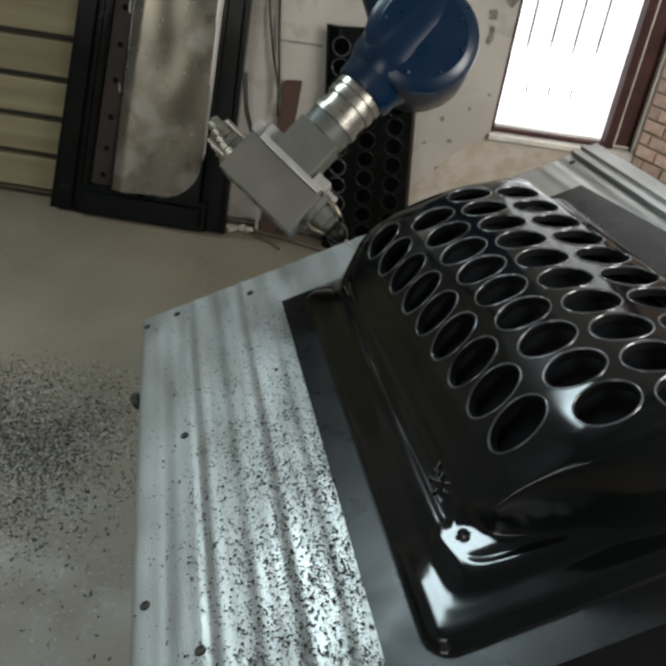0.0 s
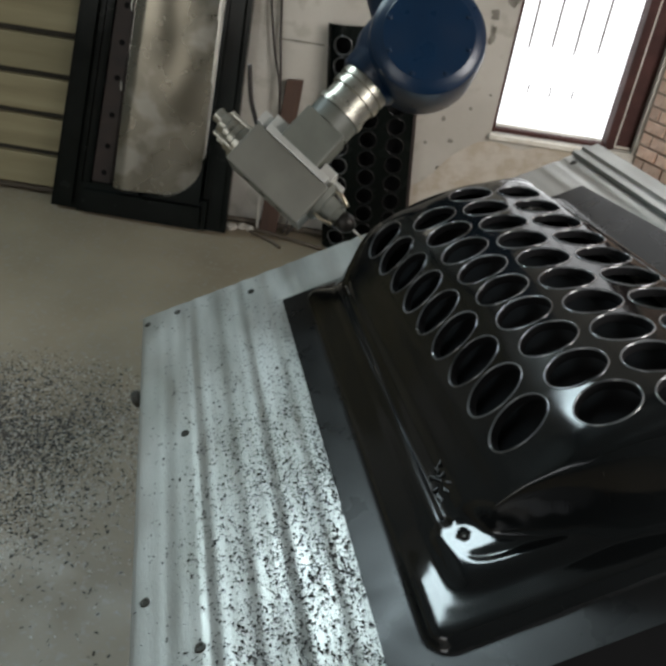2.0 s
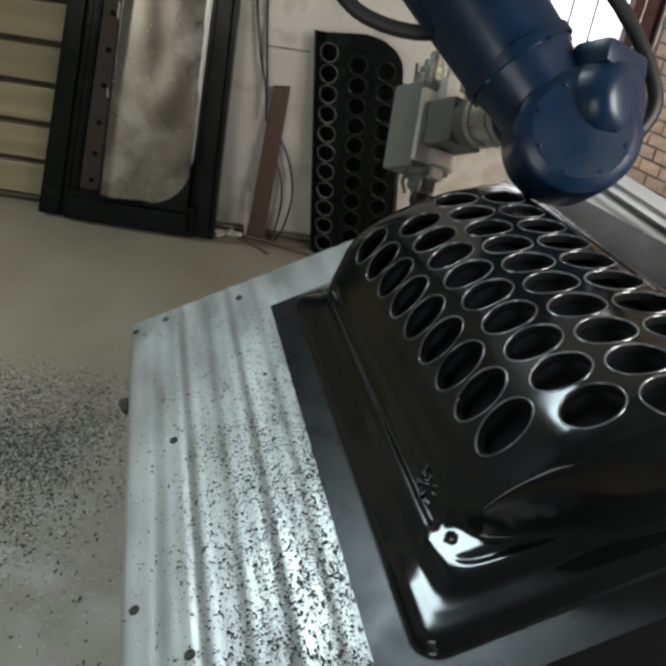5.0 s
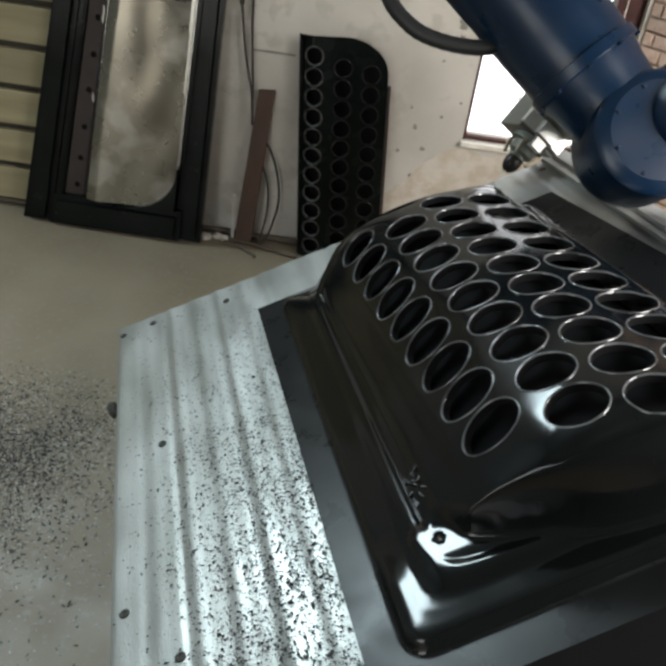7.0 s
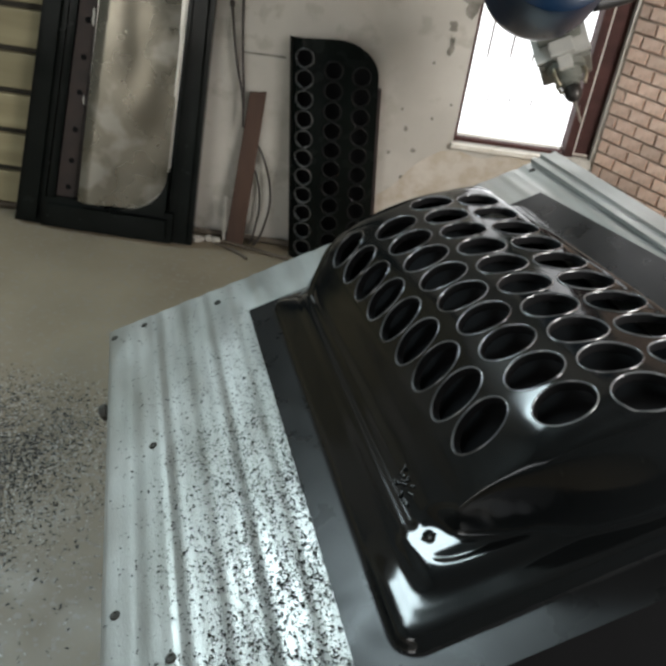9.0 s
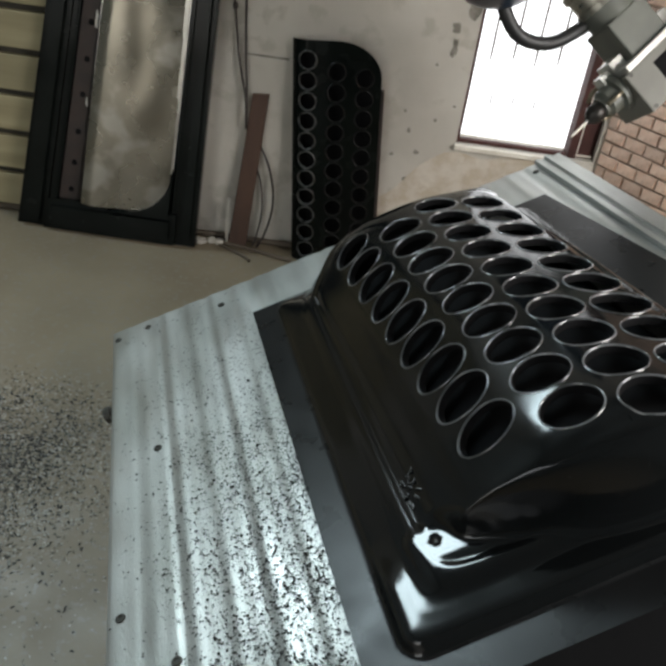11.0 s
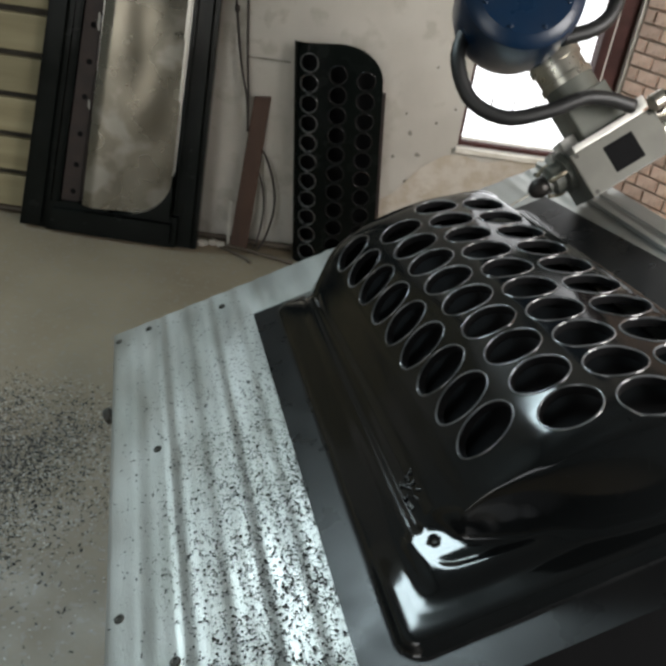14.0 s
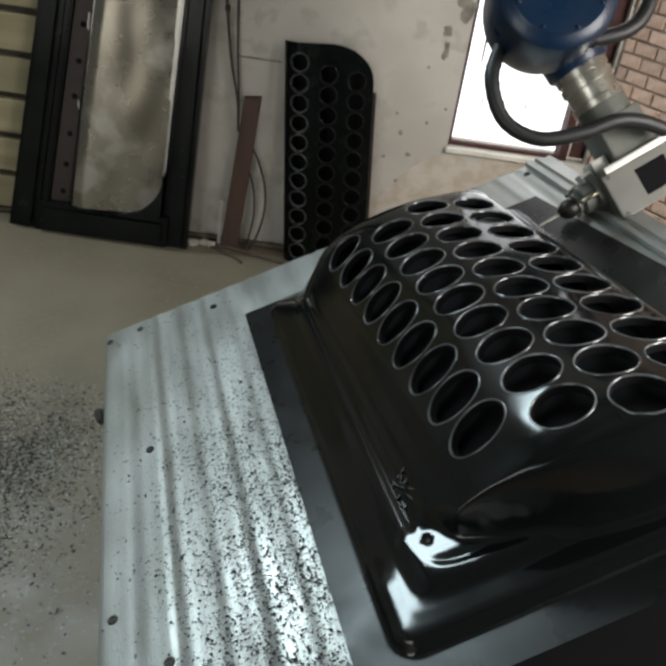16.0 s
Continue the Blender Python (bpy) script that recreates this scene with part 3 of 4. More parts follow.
random.seed(11)
spots = []
for _ in range(46000):
    u, v = random.uniform(U0, U1 - 0.02), random.uniform(V0 + 0.01, -0.108)
    near = max(0.0, min(1.0, (1.98 - u) / 0.95))
    right = max(0.0, min(1.0, (v + 0.46) / 0.30))
    dens = 0.014 + 0.85 * near ** 1.5 * right ** 1.3
    dens *= 0.55 + 0.9 * max(0, 0.5 + noise.noise((u * 9, v * 22, 1.0)))
    if random.random() < dens:
        spots.append((u, v, random.choice((0.0009, 0.0011, 0.0013, 0.0017, 0.0026)) * random.uniform(0.8, 1.2), random.uniform(0.5, 1.3)))
for _ in range(160):
    spots.append((random.uniform(1.0, 2.05), random.uniform(V0 + 0.02, -0.13), random.uniform(0.002, 0.0042), random.uniform(0.4, 1.2)))
bed_chips = flakes("bed_chips", spots, M_chip, "small black plastic chips scattered on the aluminium bed")
bed_chips.matrix_world = BED @ Matrix.Translation((0, 0, 0.0005))
spots = []
for _ in range(9500):
    x, y = -0.86 + 0.17 * random.gauss(0, 1), 1.50 + 0.19 * random.gauss(0, 1)
    if x < XL + 0.1 or y > 1.92 - 0.1 * random.random():
        continue
    if random.random() < 0.45 + 0.9 * max(0, 0.3 + noise.noise((x * 5, y * 5, 2))):
        spots.append((x, y, random.uniform(0.002, 0.0062), random.uniform(0.25, 0.7)))
for _ in range(900):
    spots.append((random.uniform(-1.9, -0.2), random.uniform(0.3, 1.9), random.uniform(0.002, 0.005), random.uniform(0.3, 0.9)))
flakes("floor_chips", spots, M_chip2, "dark chips and shavings scattered on the concrete floor")
spots = []
for _ in range(9000):
    x, y = -0.84 + 0.2 * random.gauss(0, 1), 1.48 + 0.22 * random.gauss(0, 1)
    if y < 1.9 and random.random() < 0.3 + max(0, 0.5 + noise.noise((x * 6, y * 6, 5))):
        spots.append((x, y, random.uniform(0.0015, 0.0042), random.uniform(0.4, 1.0)))
flakes("floor_dust", spots, M_dust, "pale plastic dust and flakes on the concrete floor")

# ---- things along the far wall ----
# tall dark door shell leaning on the wall
door = thing("door_shell", pose(0, 0, 0), "tall dark door shell with a dull steel panel leaning on the wall", "door shell")
DB, DT = ((-1.304, 2.852), (-0.590, 2.842)), ((-1.060, 2.925), (-0.522, 2.922))
DTOP = 1.28


def on_door(s, t, out=0.0):
    """s across 0..1, t up 0..1."""
    a = Vector((*DB[0], 0)).lerp(Vector((*DB[1], 0)), s)
    b = Vector((*DT[0], DTOP)).lerp(Vector((*DT[1], DTOP)), s)
    return a.lerp(b, t) + Vector((0, -out, 0))


def door_strip(s0, s1, t0, t1, out0, out1, bm=None, s0b=None, s1b=None, soft=0.006):
    """A raised slab of the door between two widths and heights."""
    bm = bm or bmesh.new()
    s0b, s1b = s0 if s0b is None else s0b, s1 if s1b is None else s1b
    fr = [bm.verts.new(on_door(*p, out1)) for p in ((s0, t0), (s1, t0), (s1b, t1), (s0b, t1))]
    bk = [bm.verts.new(on_door(*p, out0)) for p in ((s0, t0), (s1, t0), (s1b, t1), (s0b, t1))]
    bm.faces.new(fr)
    bm.faces.new(bk[::-1])
    for i in range(4):
        bm.faces.new((fr[i], bk[i], bk[(i + 1) % 4], fr[(i + 1) % 4]))
    bmesh.ops.recalc_face_normals(bm, faces=bm.faces)
    bmesh.ops.bevel(bm, geom=[e for e in bm.edges if all(v in fr for v in e.verts)], offset=soft, segments=4, affect="EDGES")
    return bm


part("back_panel", door_strip(0.02, 0.98, 0.004, 0.995, -0.012, 0.0), M_darkgreen, door)
part("left_stile", door_strip(0.0, 0.155, 0.0, 1.0, -0.01, 0.045, soft=0.022), M_darkgreen, door, "broad dark glossy stile")
part("left_stile", door_strip(0.163, 0.205, 0.09, 1.0, 0.0, 0.032), M_darkgreen, door)
part("rust_strip", door_strip(0.208, 0.325, 0.085, 1.0, 0.0, 0.018), M_rust, door, "rust-brown primed strip with punched holes")
part("right_stile", door_strip(0.885, 1.0, 0.0, 1.0, -0.01, 0.045, s0b=0.895, soft=0.02), M_darkgreen, door, "broad dark glossy stile")
part("right_inner_stile", door_strip(0.842, 0.885, 0.10, 1.0, 0.0, 0.034, s0b=0.855, s1b=0.895, soft=0.012), M_darkgreen, door)
part("bottom_rail", door_strip(0.155, 0.885, 0.0, 0.098, -0.01, 0.060, soft=0.022), M_darkgreen, door, "dark glossy bottom rail")
bm = bmesh.new()
vsx = [[bm.verts.new(on_door(0.348 - 0.03 * t + (0.478 + 0.03 * t) * k, 0.10 + 0.90 * t, 0.060 - 0.030 * t - 0.028 * k ** 1.6 - 0.012 * max(0.0, 0.1 - k) / 0.1 + 0.005 * noise.noise((k * 3, t * 7, 0)))) for t in [j / 24 for j in range(25)]] for k in [i / 20 for i in range(21)]]
for a, b in zip(vsx, vsx[1:]):
    for i in range(24):
        bm.faces.new((a[i], b[i], b[i + 1], a[i + 1]))
part("steel_panel", bm, M_sheet, door, "dull steel panel with smears", smooth=True)
part("edge_strip", door_strip(0.336, 0.350, 0.10, 1.0, 0.0, 0.024, s0b=0.308, s1b=0.320), M_lipsteel, door, "bright folded edge")
part("edge_strip", door_strip(0.808, 0.836, 0.22, 1.0, 0.0, 0.022, s0b=0.806, s1b=0.846), M_lipsteel, door, "bright folded edge")
bm = bmesh.new()
fan = [on_door(0.845, 0.094, 0.064), on_door(0.50, 0.094, 0.064)]
for k in range(11):
    a = k / 10 * math.pi / 2
    fan.append(on_door(0.845 - 0.32 * (1 - math.sin(a)), 0.094 + 0.15 * (1 - math.cos(a)) ** 1.2, 0.064))
vsx = [bm.verts.new(p) for p in fan]
bm.faces.new(vsx)
r = bmesh.ops.extrude_face_region(bm, geom=list(bm.faces))
for g in r["geom"]:
    if isinstance(g, bmesh.types.BMVert):
        g.co.y += 0.03
bmesh.ops.recalc_face_normals(bm, faces=bm.faces)
part("corner_gusset", bm, M_darkgreen, door, "dark rounded corner gusset")
for t in (0.13, 0.215, 0.31, 0.42, 0.52, 0.62):
    bm = bmesh.new()
    lathe(bm, [(0, 0.011), (-0.004, 0.010)], axis="y", seg=14, m=Matrix.Translation(on_door(0.275, t, 0.0175)))
    part("punched_hole", bm, M_inner, door)
for t in (0.40, 0.62, 0.64):
    bm = bmesh.new()
    lathe(bm, [(0, 0.004), (-0.006, 0.003)], axis="y", seg=10, m=Matrix.Translation(on_door(0.305, t, 0.018)) @ Matrix.Diagonal((1, 1, 5, 1)))
    part("bright_clip", bm, M_pale, door)

# second perforated cover, standing on end against the wall
pc = thing("spare_cover", pose(-0.205, YW - 0.075, 0.0) @ pose(0, 0, 0, -4.2, -5.2, 0), "glossy black perforated plastic cover stood on end against the wall", "plastic cover")
PW, PHT = 0.322, 0.835


def spare_y(x, z):
    """How far the skin bulges towards the room."""
    e = max(0.0, min(1.0, x / 0.05)) ** 0.7
    return 0.012 + 0.05 * e * (1 - 0.55 * max(0, (x - 0.12) / 0.22) ** 1.6)


def spare_inside(x, z):
    cx, cz, r1, r2 = PW - 0.165, PHT - 0.13, 0.165, 0.13
    return not (x > cx and z > cz and ((x - cx) / r1) ** 2 + ((z - cz) / r2) ** 2 > 1)


def spare_clip(x, z):
    cx, cz, r1, r2 = PW - 0.165, PHT - 0.13, 0.165, 0.13
    if x > cx and z > cz:
        d = math.hypot((x - cx) / r1, (z - cz) / r2)
        if d > 1:
            return cx + (x - cx) / d, cz + (z - cz) / d
    return x, z


bm = bmesh.new()
xs, zs = spread(0, PW, 0.006), spread(0, PHT, 0.006)
hole_list = []
for cx, n0, off in ((0.058, 11, 0.022), (0.162, 11, 0.056), (0.262, 11, 0.036)):
    for k in range(n0):
        z = off + 0.0715 * k
        if z < PHT - 0.09 and spare_inside(cx + 0.04, z + 0.05):
            hole_list.append((cx, z + 0.03))
ids = [[bm.verts.new((*spare_clip(x, z)[:1], -spare_y(*spare_clip(x, z)), spare_clip(x, z)[1])) for z in zs] for x in xs]
for i in range(len(xs) - 1):
    for j in range(len(zs) - 1):
        cxm, czm = (xs[i] + xs[i + 1]) / 2, (zs[j] + zs[j + 1]) / 2
        if any(math.hypot(cxm - hx, czm - hz) < 0.0335 for hx, hz in hole_list):
            continue
        try:
            bm.faces.new((ids[i][j], ids[i + 1][j], ids[i + 1][j + 1], ids[i][j + 1]))
        except ValueError:
            pass
bmesh.ops.dissolve_degenerate(bm, dist=1e-5, edges=bm.edges)
r = bmesh.ops.recalc_face_normals(bm, faces=bm.faces)
part("shell", bm, M_dull, pc, smooth=True)
for hx, hz in hole_list:
    bm = bmesh.new()
    rows = []
    for rr, dy in ((0.0352, -0.0002), (0.0335, -0.0035), (0.0305, -0.0035), (0.0285, 0.0), (0.0275, 0.012)):
        rows.append([bm.verts.new((hx + rr * math.cos(a), -spare_y(hx + rr * math.cos(a), hz) + dy - 0.0005, hz + rr * math.sin(a))) for a in [2 * math.pi * i / 24 for i in range(24)]])
    for a, b in zip(rows, rows[1:]):
        for i in range(24):
            bm.faces.new((a[i], a[(i + 1) % 24], b[(i + 1) % 24], b[i]))
    # left column gets the lit copy, the other columns the shaded one
    part("hole_rim", bm, M_rimlit if hx < 0.1 else M_rimshade, pc, smooth=True)
bm = bmesh.new()
box(bm, (0.004, -0.004, 0.0), (PW - 0.012, 0.010, PHT - 0.15))
box(bm, (0.004, -0.004, PHT - 0.15), (PW - 0.022, 0.010, PHT - 0.09))
box(bm, (0.004, -0.004, PHT - 0.09), (PW - 0.07, 0.010, PHT - 0.03))
part("backing", bm, M_inner, pc)
bm = bmesh.new()
box(bm, (PW - 0.006, -0.022, 0.0), (PW + 0.012, 0.012, PHT - 0.17), bevel=0.003)
part("edge_strip", bm, M_rust, pc, "red-brown edge strip")

# leaning board, cables and pipe
board = thing("leaning_board", pose(0, 0, 0), "narrow red-brown timber board leaning on the wall", "board")
bm = bmesh.new()
bw = [(-0.465, 2.87, 0.0), (-0.395, 2.87, 0.0), (-0.350, 2.928, 0.612), (-0.412, 2.928, 0.606)]
fr = [bm.verts.new(p) for p in bw]
bk = [bm.verts.new((p[0], p[1] + 0.016, p[2])) for p in bw]
bm.faces.new(fr); bm.faces.new(bk[::-1])
for i in range(4):
    bm.faces.new((fr[i], bk[i], bk[(i + 1) % 4], fr[(i + 1) % 4]))
bmesh.ops.recalc_face_normals(bm, faces=bm.faces)
bmesh.ops.bevel(bm, geom=list(bm.edges), offset=0.002, segments=1, affect="EDGES")
part("plank", bm, M_stick, board)
bm = bmesh.new()
box(bm, (-0.478, 2.874, 0.0), (-0.467, 2.885, 0.20), m=pose(0, 0, 0), bevel=0.001)
part("edge_lath", bm, M_lipsteel, board, "pale lath along the board")

cab = thing("wall_cables", pose(0, 0, 0), "thin dark cables hanging down the wall", "cable")
for pts, rad in (([(-0.512, 2.93, 1.5), (-0.50, 2.935, 1.0), (-0.487, 2.93, 0.86), (-0.466, 2.925, 0.72), (-0.437, 2.915, 0.60), (-0.425, 2.905, 0.50)], 0.0045),
                 ([(-0.465, 2.93, 1.5), (-0.455, 2.935, 0.95), (-0.446, 2.93, 0.75), (-0.432, 2.92, 0.60), (-0.425, 2.905, 0.48)], 0.0045),
                 ([(-0.392, 2.93, 0.44), (-0.345, 2.925, 0.37), (-0.31, 2.915, 0.27), (-0.302, 2.905, 0.17), (-0.325, 2.89, 0.06), (-0.35, 2.87, 0.012)], 0.005),
                 ([(-0.395, 2.935, 0.36), (-0.355, 2.93, 0.25), (-0.345, 2.92, 0.14), (-0.36, 2.90, 0.03), (-0.37, 2.88, 0.01)], 0.004)):
    bm = bmesh.new()
    tube(bm, pts, rad, seg=8, steps=6)
    part("cable", bm, M_cable, cab, smooth=True)
bm = bmesh.new()
lathe(bm, [(-0.012, 0.004), (-0.008, 0.009), (0.008, 0.009), (0.012, 0.004)], seg=10, m=Matrix.Translation((-0.492, 2.932, 0.905)))
part("cable_joint", bm, M_cable, cab)
pipe = thing("floor_pipe", pose(0, 0, 0), "dusty thin pipes lying along the wall foot", "pipe")
for pts, rad in (([(-3.2, 2.925, 0.014), (-1.4, 2.925, 0.014), (-0.5, 2.925, 0.016), (0.3, 2.92, 0.014)], 0.012), ([(-0.62, 2.89, 0.008), (-0.42, 2.865, 0.008), (-0.20, 2.80, 0.008)], 0.007), ([(-0.50, 2.86, 0.006), (-0.40, 2.80, 0.006), (-0.36, 2.76, 0.006)], 0.006)):
    bm = bmesh.new()
    tube(bm, pts, rad, seg=8, steps=4)
    part("pipe_run", bm, M_pipe, pipe, smooth=True)
for x, y, sx in ((-0.575, 2.86, 0.03), (-0.53, 2.875, 0.022), (-0.50, 2.865, 0.018)):
    bm = bmesh.new()
    bmesh.ops.create_icosphere(bm, subdivisions=2, radius=1.0)
    for v in bm.verts:
        k = 1 + 0.5 * noise.noise(v.co * 1.7 + Vector((x * 30, y * 9, 0)))
        v.co = Vector((x + v.co.x * sx * k, y + v.co.y * sx * 0.6 * k, max(0.0, 0.012 + v.co.z * 0.014 * k)))
    tagged(link("paper_scrap", bm, M_rag), "crumpled pale paper scrap on the floor", "scrap", group="scraps by the wall")

# stack of pale timber boards beside the door shell
random.seed(8)
clad = thing("timber_cladding", pose(0, 0, 0), "pale timber boards with dark gaps on the wall", "cladding", kind="structure")
bm = bmesh.new()
box(bm, (-2.3, YW - 0.012, 0.03), (-1.06, YW - 0.001, 1.80))
part("backing", bm, M_gap, clad)
z = 0.035
for k in range(11):
    h = 0.132
    bm = bmesh.new()
    box(bm, (-2.3, YW - 0.04, z), (-1.16 + 0.02 * random.random(), YW - 0.012, z + h), bevel=0.006)
    part("plank", bm, M_plank, clad)
    z += h + 0.024

# ---- the robot ----
robot = thing("robot_arm", pose(0, 0, 0), "blue industrial robot arm with a grey trimming spindle", "robot arm")

# forearm: along its own +x away from the wrist joint
forearm = soft_edges(part("forearm", lathe(bmesh.new(), [(-0.06, 0.04), (-0.05, 0.08), (0.0, 0.104), (0.10, 0.110), (0.16, 0.116), (0.20, 0.125), (0.24, 0.128), (0.60, 0.142), (1.10, 0.160), (1.13, 0.15)], axis="x", seg=36), M_blue, robot, "blue enamelled forearm"))
soft_edges(part("forearm_flange", lathe(bmesh.new(), [(0.195, 0.127), (0.197, 0.134), (0.222, 0.134), (0.224, 0.127)], axis="x", seg=36), M_blue, forearm))
for k in range(10):
    a = 2 * math.pi * k / 10
    part("flange_bolt", lathe(bmesh.new(), [(0.190, 0.006), (0.197, 0.006)], axis="x", seg=8, m=Matrix.Translation((0, 0.131 * math.cos(a), 0.131 * math.sin(a)))), M_blue, forearm)
part("dress_hose", tube(bmesh.new(), [(-0.08, -0.10, 0.0), (-0.05, -0.19, 0.0), (0.01, -0.235, 0.0), (0.15, -0.265, 0.0), (0.35, -0.26, 0.0), (0.62, -0.19, 0.0)], 0.018, seg=12, ribs=0.03), M_hose, forearm, "black rubber dress hose", smooth=True)
part("dress_hose", tube(bmesh.new(), [(0.35, 0.06, 0.0), (0.39, 0.15, 0.0), (0.463, 0.218, 0.0), (0.54, 0.25, 0.0), (0.64, 0.24, 0.0), (0.85, 0.14, 0.0)], 0.018, seg=12, ribs=0.03), M_hose, forearm, "black rubber dress hose", smooth=True)

# joint drum at the end of the forearm, turned about its own z
bm = bmesh.new()
lathe(bm, [(-0.115, 0.09), (-0.11, 0.115), (-0.09, 0.132), (-0.06, 0.139), (0.07, 0.140), (0.094, 0.136), (0.106, 0.124), (0.109, 0.112), (0.112, 0.108), (0.114, 0.02)], axis="z", seg=48)
drum = soft_edges(part("joint_drum", bm, M_blue, robot, "blue enamelled drum-shaped joint housing"))
for k in range(8):
    a = 2 * math.pi * (k + 0.5) / 8
    part("cover_screw", lathe(bmesh.new(), [(0.106, 0.005), (0.1155, 0.005), (0.1165, 0.003)], seg=8, m=Matrix.Translation((0.099 * math.cos(a), 0.099 * math.sin(a), 0))), M_blue, drum)

# wrist: body along +x towards the tool, a motor bulge at its back
bm = bmesh.new()
lathe(bm, [(-0.150, 0.03), (-0.147, 0.058), (-0.135, 0.078), (-0.105, 0.092), (-0.04, 0.098), (0.07, 0.100), (0.105, 0.096), (0.128, 0.084), (0.135, 0.080), (0.172, 0.078), (0.180, 0.072), (0.182, 0.05)], axis="x", seg=44)
neck = soft_edges(part("wrist_body", bm, M_blue, robot, "blue enamelled wrist body with a rear motor bulge"))
soft_edges(part("output_flange", lathe(bmesh.new(), [(0.178, 0.060), (0.180, 0.067), (0.198, 0.067), (0.200, 0.062), (0.206, 0.062), (0.208, 0.067), (0.226, 0.067), (0.228, 0.061), (0.262, 0.061), (0.264, 0.066), (0.280, 0.066), (0.282, 0.04)], axis="x", seg=40), M_silver, neck, "bright ringed machined output flange"))
soft_edges(part("motor_cover", box(bmesh.new(), (-0.13, -0.118, -0.075), (-0.03, -0.06, 0.075), bevel=0.016), M_blue, neck, "blue rounded motor cover"))
for k in range(8):
    a = 2 * math.pi * k / 8
    part("flange_screw", lathe(bmesh.new(), [(0.280, 0.0045), (0.285, 0.0045)], axis="x", seg=8, m=Matrix.Translation((0, 0.052 * math.cos(a), 0.052 * math.sin(a)))), M_socket, neck)

# tool: +x away from the wrist, spindle along +y
bm = bmesh.new()
box(bm, (0.41, -0.108, -0.066), (0.518, 0.108, 0.066), bevel=0.004)
tool = part("tool_block", bm, M_putty, robot, "putty-grey spindle block")
tool.scale = (1.07, 1.07, 1.07)
soft_edges(part("adaptor", lathe(bmesh.new(), [(0.25, 0.058), (0.30, 0.058), (0.302, 0.05), (0.36, 0.05)], axis="x", seg=28), M_putty2, tool, "grey adaptor"))
part("bracket", box(bmesh.new(), (0.30, -0.055, -0.055), (0.405, 0.055, 0.055), bevel=0.005), M_putty2, tool, "grey-green bracket")
part("bracket_plate", box(bmesh.new(), (0.395, -0.085, -0.07), (0.41, 0.095, 0.07), bevel=0.002), M_pale, tool, "pale mounting plate")
part("clamp_plate", box(bmesh.new(), (0.362, -0.095, -0.03), (0.395, -0.058, 0.03), bevel=0.002), M_pale, tool, "pale stepped clamp")
part("clamp_plate", box(bmesh.new(), (0.372, -0.125, -0.02), (0.402, -0.097, 0.02), bevel=0.002), M_pale, tool, "pale stepped clamp")
part("clamp_plate", box(bmesh.new(), (0.368, 0.060, -0.03), (0.395, 0.098, 0.03), bevel=0.002), M_pale, tool, "pale stepped clamp")
part("clamp_plate", box(bmesh.new(), (0.380, 0.100, -0.018), (0.402, 0.130, 0.018), bevel=0.002), M_pale, tool, "pale stepped clamp")
for y0, y1, r, x in ((-0.128, -0.108, 0.046, 0.462), (-0.146, -0.128, 0.040, 0.462), (-0.164, -0.146, 0.034, 0.460), (-0.184, -0.164, 0.027, 0.456), (-0.206, -0.184, 0.017, 0.452)):
    soft_edges(part("motor_step", lathe(bmesh.new(), [(y0, r * 0.9), (y0 + 0.002, r), (y1 - 0.002, r), (y1, r * 0.85)], axis="y", seg=24, m=Matrix.Translation((x, 0, 0))), M_silver, tool, "stepped bright motor end"))
for x, z in ((0.43, 0.03), (0.49, 0.03), (0.43, -0.03), (0.49, -0.03)):
    part("tie_rod", lathe(bmesh.new(), [(-0.175, 0.005), (-0.108, 0.005)], axis="y", seg=8, m=Matrix.Translation((x, 0, z))), M_silver, tool)
soft_edges(part("spindle_nose", lathe(bmesh.new(), [(0.106, 0.050), (0.122, 0.048), (0.124, 0.036), (0.150, 0.034), (0.158, 0.024), (0.165, 0.024)], axis="y", seg=28, m=Matrix.Translation((0.435, 0, 0))), M_putty2, tool, "grey spindle nose"))
soft_edges(part("collet", lathe(bmesh.new(), [(0.163, 0.017), (0.172, 0.023), (0.188, 0.023), (0.200, 0.017), (0.208, 0.008)], axis="y", seg=20, m=Matrix.Translation((0.435, 0, 0))), M_collet, tool, "blackened collet nut"))
part("cutter", lathe(bmesh.new(), [(0.205, 0.0032), (0.262, 0.0030), (0.266, 0.0012)], axis="y", seg=10, m=Matrix.Translation((0.435, 0, 0))), M_silver, tool, "thin steel cutter")
for dx, dz in ((0.03, 0.025), (-0.03, 0.025), (0.0, -0.035)):
    part("air_nozzle", tube(bmesh.new(), [(0.435 + dx, 0.105, dz), (0.435 + dx * 1.2, 0.135, dz * 1.3), (0.435 + dx * 0.9, 0.165, dz)], 0.005, seg=8, steps=4), M_brass, tool, "small dull metal air nozzle", smooth=True)
# dark opening and bolts on the block's far face
part("access_opening", box(bmesh.new(), (0.432, -0.040, -0.0675), (0.496, 0.035, -0.060), bevel=0.002), M_inner, tool, "dark access opening")
for x, y in ((0.418, -0.095), (0.510, -0.095), (0.418, 0.095), (0.510, 0.095)):
    for z in (-0.067,):
        part("block_screw", lathe(bmesh.new(), [(0, 0.0055), (0.003, 0.0055)], seg=10, m=Matrix.Translation((x, y, z))), M_socket, tool)
